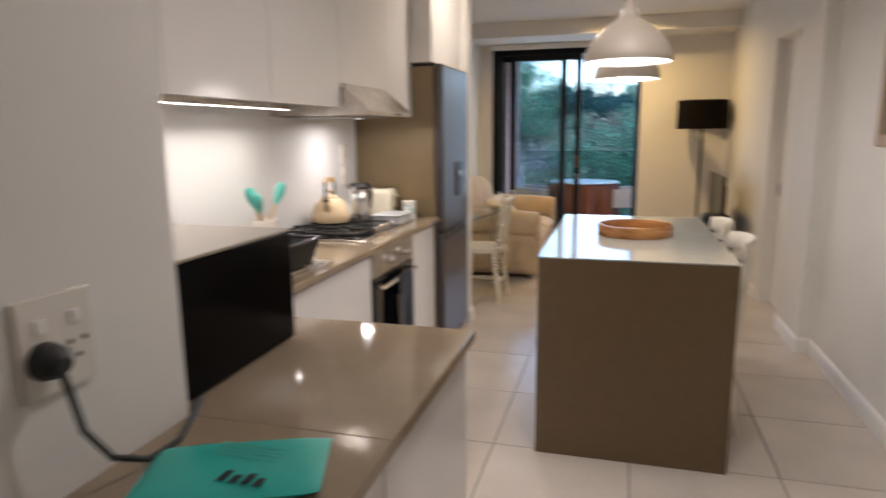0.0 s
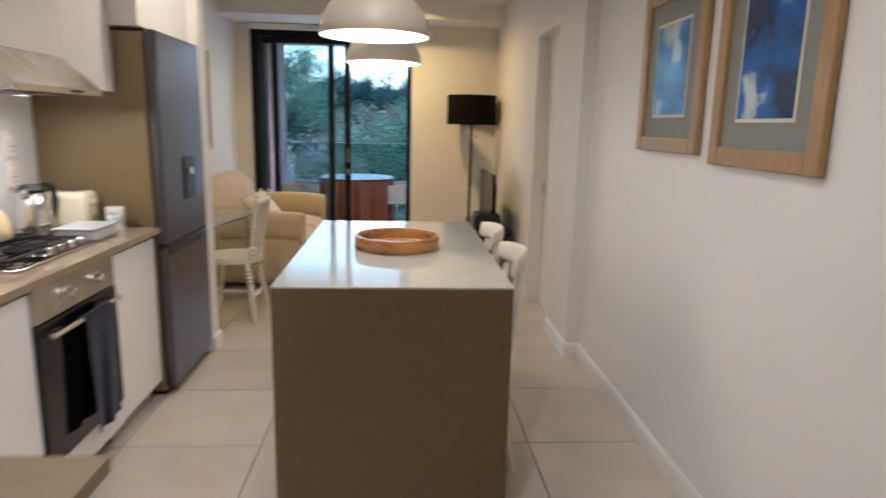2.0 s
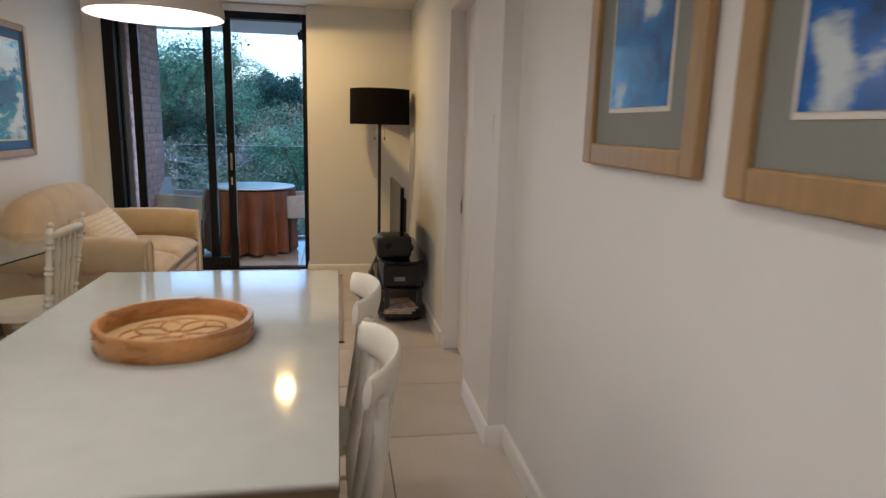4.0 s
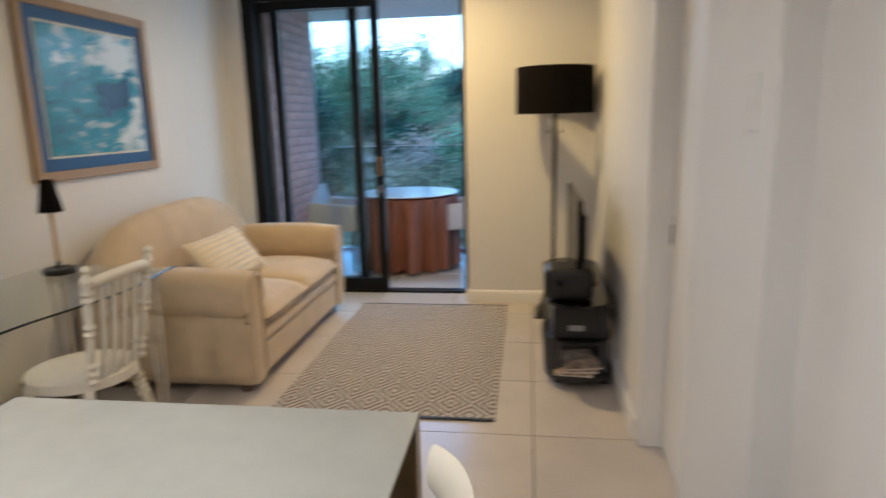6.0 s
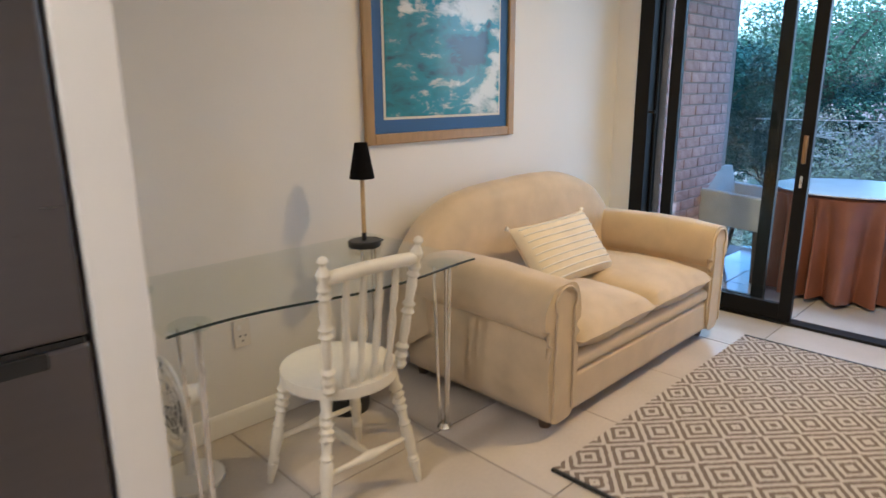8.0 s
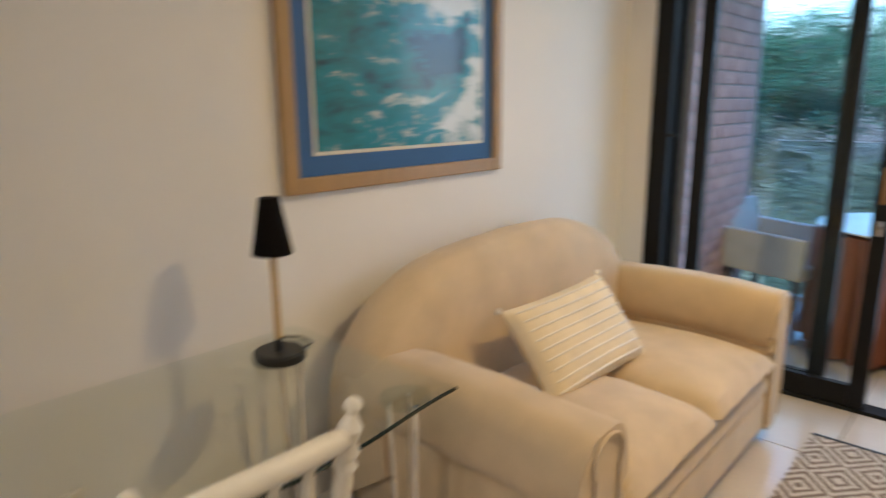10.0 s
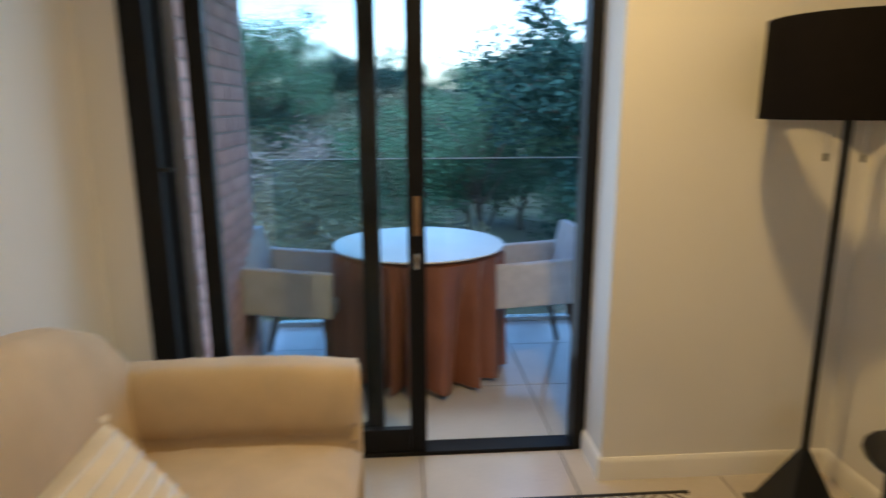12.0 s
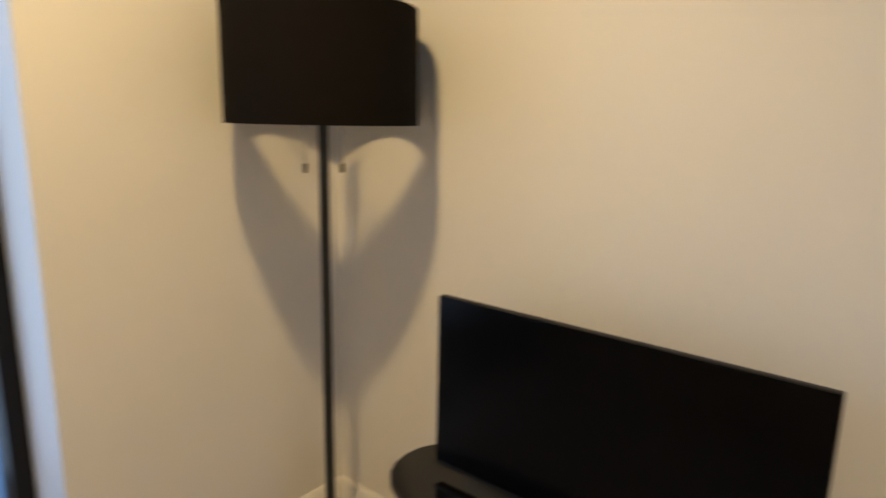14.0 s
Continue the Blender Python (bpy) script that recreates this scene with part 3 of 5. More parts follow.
def socket(at, rz, label, n=1):
    s = thing("wall_socket", (*at, rz), label, "socket")
    part("plate", B(-0.01, 0.0, -0.036, 0.036, -0.058, 0.058, bev=0.003), CERAMIC, s)
    part("rocker", B(-0.014, -0.009, 0.006, 0.022, 0.018, 0.04, bev=0.0015), WALL_IN, s)
    for dy, dz in ((-0.012, -0.01), (0.012, -0.01), (0, -0.032)):
        part("pin_hole", tube(B(), [(-0.0108, dy, dz), (-0.0095, dy, dz)], 0.0045, 8), BLACK_PL, s)
    return s


socket((XK + 0.008, 4.74, 1.30), 180, "white plastic wall socket on the splashback")
socket((XK + 0.008, 4.74, 1.165), 180, "white plastic wall socket on the splashback")
s2 = thing("wall_socket", (-0.45, 1.83, 1.135), "white double wall socket with a black plug in it", "socket")
part("plate", B(0.0, 0.010, -0.062, 0.062, -0.072, 0.072, bev=0.003), CERAMIC, s2)
for dy in (-0.03, 0.03):
    part("rocker", B(0.009, 0.014, dy - 0.008, dy + 0.008, 0.022, 0.042, bev=0.0015), WALL_IN, s2)
for dy, dz in ((0.02, -0.005), (0.045, -0.005), (0.032, -0.028)):
    part("pin_hole", tube(B(), [(0.0095, dy, dz), (0.0108, dy, dz)], 0.0045, 8), BLACK_PL, s2)
pg = thing("power_plug", (-0.438, 1.80, 1.118), "black moulded power plug with cable on the counter", "plug")
part("plug_body", tube(B(), [(0.0, 0, 0), (0.006, 0, 0), (0.026, 0, 0), (0.038, 0, -0.004)], [0.027, 0.028, 0.024, 0.014], 16), CABLE, pg)
part("cable", tube(B(), [(0.03, 0.0, -0.012), (0.036, 0.005, -0.05), (0.034, 0.02, -0.11), (0.04, 0.06, -0.172), (0.05, 0.12, -0.205), (0.045, 0.2, -0.212), (0.005, 0.29, -0.212), (-0.03, 0.36, -0.211)], 0.0055, 8), CABLE, pg)

# microwave
mw = thing("microwave", (-0.48, 2.345, 0.90), "microwave oven with black glass front and tan reflecting top", "microwave")
part("body", B(-0.34, -0.022, -0.22, 0.22, 0.012, 0.275, bev=0.004), CREAM_PL, mw)
fd = part("front", B(-0.02, 0.0, -0.228, 0.228, 0.004, 0.282, bev=0.004), TV_SCR, mw, "black glass door")
part("top_cover", B(-0.34, 0.002, -0.224, 0.224, 0.283, 0.290, bev=0.002), MW_TOP, mw)
for sx in (-0.3, -0.06):
    for sy in (-0.17, 0.17):
        part("foot", tube(B(), [(sx, sy, 0), (sx, sy, 0.013)], 0.014, 10), BLACK_PL, mw)

# teal packet on the counter
pk = thing("packet", (-0.235, 1.93, 0.90), "teal plastic packet lying on the counter", "packet")


def pack(u, v):
    a = 2 * math.pi * v
    x = (u - 0.5) * 0.30
    w2 = 0.085 * (1 - 0.08 * abs(2 * u - 1) ** 6)
    return (x * 0.86 + w2 * math.cos(a) * -0.35, x * 0.36 + w2 * math.cos(a), 0.011 + 0.010 * math.sin(a) * (1 - abs(2 * u - 1) ** 8))


bm = B()
grid_surface(bm, 16, 20, pack)
bmesh.ops.remove_doubles(bm, verts=bm.verts, dist=0.0004)
part("wrapper", bm, TEAL, pk)
for k in range(4):
    part("print_bar", B(0.0 + 0.02 * k, 0.012 + 0.02 * k, -0.05, -0.02 - 0.008 * (k % 2), 0.0215, 0.0222), BLACK_PL, pk, "black printed mark")
for k in range(4):
    part("print_line", B(-0.06, 0.06, 0.02 + 0.012 * k, 0.023 + 0.012 * k, 0.0212, 0.0219), TEAL_SP, pk, "pale printed line")

# gas hob
hob = thing("gas_hob", (-1.07, 4.24, 0.90), "black glass gas hob with cast iron pan supports", "hob")
part("tray", B(-0.235, 0.205, -0.29, 0.29, 0.0005, 0.010, bev=0.003), STEEL_L, hob)
part("glass_plate", B(-0.228, 0.195, -0.28, 0.28, 0.0105, 0.014, bev=0.001), BLACK_GL, hob)
for bx, by, br in ((-0.14, -0.15, 0.045), (-0.14, 0.15, 0.035), (0.05, -0.16, 0.035), (0.05, 0.10, 0.05)):
    bn = part("burner", lathe(B(), [(0, 0.014), (br, 0.014), (br, 0.026), (br * 0.8, 0.030), (br * 0.78, 0.036), (0, 0.038)], 20, (bx, by, 0)), BLACK_MT, hob)
    part("burner_ring", lathe(B(), [(br * 0.95, 0.0265), (br * 1.1, 0.0265), (br * 1.1, 0.02), (br * 1.0, 0.016)], 20, (bx, by, 0)), STEEL_L, bn)
    g = B()
    for a in range(4):
        ca2, sa = math.cos(a * math.pi / 2), math.sin(a * math.pi / 2)
        tube(g, [(bx + ca2 * 0.03, by + sa * 0.03, 0.048), (bx + ca2 * 0.10, by + sa * 0.10, 0.048), (bx + ca2 * 0.105, by + sa * 0.105, 0.015)], 0.0055, 6)
    q = [(bx + 0.105, by + 0.105), (bx - 0.105, by + 0.105), (bx - 0.105, by - 0.105), (bx + 0.105, by - 0.105), (bx + 0.105, by + 0.105)]
    tube(g, [(a, b, 0.036) for a, b in q], 0.006, 6)
    part("pan_support", g, BLACK_MT, hob)
for k in range(4):
    part("knob", lathe(B(), [(0, 0.014), (0.019, 0.014), (0.017, 0.034), (0.012, 0.038), (0, 0.038)], 16, (0.165, -0.02 + 0.075 * k, 0)), STEEL_L, hob)

# stovetop kettle
kt = thing("stovetop_kettle", (-1.20, 4.30, 0.948), "cream enamel whistling kettle with wooden handle on hob", "kettle")
part("body", lathe(B(), [(0, 0), (0.098, 0), (0.105, 0.012), (0.103, 0.04), (0.088, 0.085), (0.066, 0.115), (0.045, 0.130), (0.0, 0.133)], 36), CREAM, kt)
part("lid", lathe(B(), [(0.045, 0.130), (0.043, 0.138), (0.02, 0.148), (0.0, 0.149)], 24), CREAM, kt)
part("lid_knob", lathe(B(), [(0.006, 0.148), (0.006, 0.156), (0.013, 0.164), (0.010, 0.174), (0, 0.176)], 14), BARE_W, kt)
part("spout", tube(B(), [(0.02, -0.075, 0.075), (0.03, -0.105, 0.105), (0.035, -0.125, 0.128)], [0.024, 0.018, 0.014], 12), CREAM, kt)
part("whistle", tube(B(), [(0.035, -0.125, 0.128), (0.038, -0.135, 0.14)], [0.016, 0.013], 10), BLACK_PL, kt)
part("handle", tube(B(), [(0, 0.055 * -1, 0.125), (0, -0.062, 0.18), (0, -0.052, 0.215)], 0.007, 8), BLACK_PL, kt, "black handle bracket")
part("handle", tube(B(), [(0, 0.055, 0.125), (0, 0.062, 0.18), (0, 0.052, 0.215)], 0.007, 8), BLACK_PL, kt, "black handle bracket")
part("grip", tube(B(), [(0, -0.055, 0.212), (0, -0.03, 0.232), (0, 0.03, 0.232), (0, 0.055, 0.212)], [0.010, 0.013, 0.013, 0.010], 10), BARE_W, kt, "wooden grip")

# glass carafe kettle
cf = thing("electric_kettle", (-1.18, 4.63, 0.90), "polished steel electric kettle with black lid", "kettle")
part("base", lathe(B(), [(0, 0), (0.078, 0), (0.078, 0.014), (0.07, 0.02), (0, 0.02)], 28), BLACK_PL, cf)
part("heater_ring", lathe(B(), [(0.07, 0.02), (0.071, 0.05), (0, 0.05)], 28), STEEL_L, cf)
gj = part("jug", lathe(B(), [(0.070, 0.05), (0.066, 0.12), (0.054, 0.20), (0.050, 0.205), (0.063, 0.12), (0.067, 0.052)], 28), CHROME, cf)
part("lid", lathe(B(), [(0.056, 0.20), (0.058, 0.212), (0.04, 0.232), (0, 0.234)], 24), BLACK_PL, cf)
part("handle", tube(B(), [(0.02, 0.05, 0.225), (0.03, 0.10, 0.22), (0.035, 0.115, 0.16), (0.03, 0.10, 0.08), (0.02, 0.07, 0.05)], [0.012, 0.013, 0.013, 0.012, 0.010], 10), BLACK_PL, cf)
part("spout", tube(B(), [(0.0, -0.04, 0.18), (0.0, -0.066, 0.208)], [0.02, 0.014], 10), STEEL_L, cf)

# toaster
ts = thing("toaster", (-1.155, 4.83, 0.90), "cream two-slot toaster beside the fridge", "toaster")
part("body", B(-0.13, 0.13, -0.075, 0.075, 0.012, 0.185, bev=0.03, seg=4), CREAM_PL, ts)
part("base", B(-0.125, 0.125, -0.07, 0.07, 0.0, 0.018, bev=0.004), BLACK_PL, ts)
for s in (-0.03, 0.03):
    part("slot", B(-0.10, 0.10, s - 0.012, s + 0.012, 0.1845, 0.187), BLACK_PL, ts)
part("lever", B(0.13, 0.152, -0.018, 0.018, 0.13, 0.15, bev=0.004), CREAM_PL, ts)
part("dial", tube(B(), [(0.129, 0, 0.06), (0.139, 0, 0.06)], 0.016, 14), CHROME, ts)

# plastic tub and jar
tb = thing("food_container", (-0.96, 4.62, 0.90), "clear grey plastic food container with lid", "container")
TUB = mat("cloudy_plastic", (0.52, 0.53, 0.54), 0.25, var=0.04, bump=0.0)
part("tub", B(-0.085, 0.085, -0.11, 0.11, 0.0, 0.05, bev=0.012, seg=3), TUB, tb)
part("lid", B(-0.09, 0.09, -0.115, 0.115, 0.0505, 0.060, bev=0.004), TUB, tb)
jr = thing("storage_jar", (-0.93, 4.84, 0.90), "small teal and white jar with white lid", "jar")
part("jar", lathe(B(), [(0, 0), (0.038, 0), (0.04, 0.006), (0.04, 0.085), (0.037, 0.09), (0, 0.09)], 24), mat("jar_teal_print", (0.25, 0.45, 0.40), 0.3, var=0.5, scale=30, tint=(0.7, 0.72, 0.66), bump=0.0), jr)
part("lid", lathe(B(), [(0.042, 0.0905), (0.042, 0.108), (0.038, 0.112), (0, 0.112)], 24), CERAMIC, jr, "white lid")

# utensil pot
up = thing("utensil_pot", (-1.235, 3.68, 0.90), "white ceramic pot holding mint silicone utensils", "utensil pot")
part("pot", lathe(B(), [(0, 0), (0.058, 0), (0.062, 0.006), (0.062, 0.14), (0.057, 0.142), (0.055, 0.012), (0, 0.010)], 28), CERAMIC, up)
for k, (ax, ay, hh) in enumerate(((0.03, 0.11, 0.30), (0.00, -0.10, 0.295), (0.05, -0.13, 0.27))):
    u = part("utensil", tube(B(), [(-ax * 0.3, -ay * 0.3, 0.02), (ax * 0.7, ay * 0.7, hh * 0.72)], 0.006, 8), BARE_W, up, "wooden handle")
    hm = B()
    p0, p1 = Vector((ax * 0.65, ay * 0.65, hh * 0.68)), Vector((ax * 1.12, ay * 1.12, hh))
    tube(hm, [p0.lerp(p1, s) for s in (0, 0.15, 0.4, 0.7, 0.9, 1)], [0.007, 0.014, 0.022, 0.024, 0.018, 0.005], 12)
    part("head", hm, TEAL_SP, u, "mint green silicone head")

# sink, tap and dish rack
sk = thing("sink", (-1.05, 3.10, 0.90), "stainless steel sink with drainer set in the worktop", "sink")
part("rim", B(-0.20, 0.235, -0.30, 0.40, 0.0005, 0.005, bev=0.002), STEEL_L, sk)
part("bowl", B(-0.18, 0.19, -0.26, 0.06, 0.0052, 0.0062), STEEL, sk)
rk = thing("dish_rack", (-1.03, 3.22, 0.906), "black plastic dish rack with a steel tray", "dish rack")
bm = B()
tp, bt, hh = (0.19, 0.225), (0.165, 0.20), 0.095
tv = [[(sx * (bt[0] + (tp[0] - bt[0]) * s), sy * (bt[1] + (tp[1] - bt[1]) * s), hh * s + 0.01) for sx, sy in ((-1, -1), (1, -1), (1, 1), (-1, 1))] for s in (0, 1)]
lo = [bm.verts.new(p) for p in tv[0]]
hi = [bm.verts.new(p) for p in tv[1]]
bm.faces.new(lo)
for i in range(4):
    bm.faces.new((lo[i], lo[(i + 1) % 4], hi[(i + 1) % 4], hi[i]))
bmesh.ops.solidify(bm, geom=list(bm.faces), thickness=0.006)
part("basket", bm, BLACK_PL, rk)
rm = tube(B(), [(*tp, hh + 0.01), (-tp[0], tp[1], hh + 0.01), (-tp[0], -tp[1], hh + 0.01), (tp[0], -tp[1], hh + 0.01), (*tp, hh + 0.01)], 0.008, 8)
part("rim", rm, BLACK_PL, rk)
part("drip_tray", B(-0.20, 0.20, -0.235, 0.235, -0.0, 0.010, bev=0.004), STEEL_L, rk)
for k in range(9):
    part("divider", tube(B(), [(-0.12, -0.16 + 0.04 * k, 0.018), (-0.12, -0.16 + 0.04 * k, 0.075), (0.10, -0.16 + 0.04 * k, 0.075), (0.10, -0.16 + 0.04 * k, 0.018)], 0.003, 6), BLACK_PL, rk)
for k in range(5):
    part("cutlery", tube(B(), [(0.12, -0.05 + 0.015 * k, 0.03), (0.13 + 0.004 * k, -0.05 + 0.02 * k, 0.14)], [0.004, 0.008], 6), CHROME, rk)


# ---- framed prints ----
def sea_picture(name, seed, deep, mid, pale, stretch, spots, shift, gain=0.95):
    """Painted sea: streaked water with pale foam (positive) and dark water (negative) round the spots (x, z, radius, weight)."""
    m = bpy.data.materials.new(name)
    m.use_nodes = True
    n, l = m.node_tree.nodes, m.node_tree.links
    b = n["Principled BSDF"]
    tc, mp = n.new("ShaderNodeTexCoord"), n.new("ShaderNodeMapping")
    mp.inputs["Location"].default_value = (seed, seed * 1.7, seed * 0.6)
    mp.inputs["Scale"].default_value = stretch
    mp.inputs["Rotation"].default_value = (0, 0.3, 0)
    l.new(tc.outputs["Object"], mp.inputs["Vector"])
    n1 = n.new("ShaderNodeTexNoise")
    n1.inputs["Scale"].default_value, n1.inputs["Detail"].default_value, n1.inputs["Roughness"].default_value, n1.inputs["Distortion"].default_value = 1.0, 12, 0.68, 0.4
    l.new(mp.outputs[0], n1.inputs["Vector"])
    warp = n.new("ShaderNodeTexNoise")
    warp.inputs["Scale"].default_value, warp.inputs["Detail"].default_value = 9, 5
    l.new(tc.outputs["Object"], warp.inputs["Vector"])
    wv = n.new("ShaderNodeVectorMath")
    wv.operation = 'MULTIPLY_ADD'
    l.new(warp.outputs["Color"], wv.inputs[0])
    wv.inputs[1].default_value = (0.22, 0.0, 0.16)
    l.new(tc.outputs["Object"], wv.inputs[2])

    def mth(op, a, c, d=None):
        q = n.new("ShaderNodeMath")
        q.operation = op
        for k, v in enumerate((a, c, d)):
            if v is None:
                continue
            if isinstance(v, (int, float)):
                q.inputs[k].default_value = v
            else:
                l.new(v, q.inputs[k])
        return q.outputs[0]
    fac = mth('MULTIPLY_ADD', n1.outputs["Fac"], gain, shift)
    for x, z, rad, wgt in spots:
        dist = n.new("ShaderNodeVectorMath")
        dist.operation = 'DISTANCE'
        l.new(wv.outputs[0], dist.inputs[0])
        dist.inputs[1].default_value = (x + 0.11, -0.016, z + 0.08)
        mr = n.new("ShaderNodeMapRange")
        mr.interpolation_type = 'SMOOTHSTEP'
        mr.inputs["From Min"].default_value, mr.inputs["From Max"].default_value = 0.0, rad
        mr.inputs["To Min"].default_value, mr.inputs["To Max"].default_value = wgt, 0.0
        l.new(dist.outputs["Value"], mr.inputs["Value"])
        fac = mth('ADD', fac, mr.outputs[0])
    r = n.new("ShaderNodeValToRGB")
    e = r.color_ramp.elements
    e[0].position, e[0].color = 0.14, (*deep, 1)
    e[1].position, e[1].color = 0.86, (*pale, 1)
    x = e.new(0.40)
    x.color = (*mid, 1)
    x = e.new(0.58)
    x.color = (*[1.3 * c for c in mid], 1)
    x = e.new(0.70)
    x.color = (*[0.55 * c + 0.35 * a for c, a in zip(pale, mid)], 1)
    l.new(fac, r.inputs[0])
    l.new(r.outputs[0], b.inputs["Base Color"])
    b.inputs["Roughness"].default_value = 0.25
    b.inputs["Coat Weight"].default_value = 0.2
    return m


def framed(at, rz, w2, h2, fw, mount, mw2, art, label):
    """Frame hung on a wall: faces local -y, centred on at."""
    p = thing("framed_print", (*at, rz), label, "picture", "framed sea prints")
    for sx in (-1, 1):
        x0, x1 = sorted((sx * w2, sx * (w2 - fw)))
        part("frame_side", B(x0, x1, -0.028, -0.002, -h2, h2, bev=0.006), FRAME_W, p)
    for sz in (-1, 1):
        z0, z1 = sorted((sz * h2, sz * (h2 - fw)))
        part("frame_rail", B(-w2 + fw, w2 - fw, -0.027, -0.002, z0, z1, bev=0.006), FRAME_W, p)
    part("mount", B(-w2 + fw, w2 - fw, -0.012, -0.004, -h2 + fw, h2 - fw), mount, p, "coloured card mount")
    aw, ah = w2 - fw - mw2, h2 - fw - mw2
    part("print_border", B(-aw - 0.012, aw + 0.012, -0.0145, -0.0125, -ah - 0.012, ah + 0.012), PAPER, p, "pale print border")
    part("print", B(-aw, aw, -0.017, -0.015, -ah, ah), art, p, "blue sea print")
    return p


ART1 = sea_picture("print_blue_a", 1.3, (0.006, 0.05, 0.17), (0.015, 0.15, 0.42), (0.55, 0.64, 0.66), (10, 10, 14), [(0.0, 0.16, 0.16, 0.5), (0.05, 0.05, 0.10, 0.45), (-0.10, -0.17, 0.12, 0.4), (0.06, -0.08, 0.12, -0.2)], -0.10)
ART2 = sea_picture("print_blue_b", 4.1, (0.004, 0.022, 0.075), (0.010, 0.10, 0.36), (0.56, 0.64, 0.66), (10, 10, 14), [(-0.10, -0.08, 0.10, 0.5), (-0.07, -0.17, 0.12, 0.5), (-0.10, 0.10, 0.15, -0.4), (0.10, -0.14, 0.12, -0.3), (0.06, 0.17, 0.12, 0.35)], -0.10)
ART3 = sea_picture("print_teal_wave", 7.7, (0.003, 0.018, 0.055), (0.010, 0.165, 0.225), (0.66, 0.70, 0.70), (4.5, 4.5, 11), [(0.10, 0.31, 0.30, 0.26), (0.32, 0.30, 0.30, 0.30), (-0.16, 0.32, 0.20, 0.16), (0.22, 0.16, 0.16, 0.30), (0.05, 0.14, 0.10, 0.16), (0.38, 0.12, 0.12, 0.20), (0.12, -0.03, 0.17, -0.30), (0.25, 0.00, 0.13, -0.34), (0.00, 0.03, 0.12, -0.16), (0.29, 0.10, 0.07, -0.55), (0.37, -0.06, 0.12, 0.36), (0.32, -0.18, 0.15, 0.40), (0.20, -0.27, 0.14, 0.36), (0.38, -0.30, 0.15, 0.36), (0.06, -0.20, 0.10, 0.20), (-0.28, 0.17, 0.07, 0.34), (-0.18, 0.20, 0.05, 0.28), (-0.28, -0.14, 0.16, -0.12)], -0.50, 1.95)
framed((XE - 0.001, 4.423, 1.67), -90, 0.303, 0.335, 0.058, MAT_GREY, 0.095, ART1, "pine framed blue sea print with grey-green mount")
framed((XE - 0.001, 3.703, 1.67), -90, 0.309, 0.360, 0.062, MAT_GREY, 0.095, ART2, "larger pine framed blue sea print, grey-green mount")
framed((XW + 0.001, 7.527, 1.60), 90, 0.525, 0.455, 0.05, MAT_BLUE, 0.075, ART3, "large pine framed wave print with blue mount")

# ---- living room ----
# desk: wavy glass top on rod legs
dk = thing("glass_desk", (0, 0, 0), "clear glass desk with wavy front edge and rod legs", "desk")
wav = [(-1.395, 5.80)]
for k in range(25):
    s = k / 24
    yy = 5.80 + 1.20 * s
    wav.append((-0.755 + 0.06 * s + 0.032 * math.sin(2 * math.pi * (s * 1.15 + 0.55)), yy))
wav.append((-1.395, 7.0))
part("top", prism(B(), wav, "z", 0.732, 0.742, 0.001, 1), GLASS_D, dk)
part("front_edge", tube(B(), [(x + 0.001, y, 0.737) for x, y in wav[1:-1]], 0.0045, 6), EDGE_D, dk, "dark green polished glass edge")
for lx, ly in ((-0.85, 5.90), (-1.3, 5.90), (-0.80, 6.90), (-1.3, 6.92)):
    lg = part("leg_cap", lathe(B(), [(0, 0.716), (0.06, 0.716), (0.062, 0.72), (0.062, 0.73), (0, 0.731)], 24, (lx, ly, 0)), GLASS_C, dk, "round glass leg cap")
    for a in range(3):
        ox, oy = 0.038 * math.cos(a * 2.1), 0.038 * math.sin(a * 2.1)
        part("rod", tube(B(), [(lx + ox, ly + oy, 0.716), (lx + ox * 0.5, ly + oy * 0.5, 0.03)], 0.0075, 8), CHROME, lg)
    part("foot", lathe(B(), [(0, 0), (0.03, 0), (0.032, 0.01), (0.02, 0.028), (0, 0.03)], 16, (lx, ly, 0)), CHROME, lg)


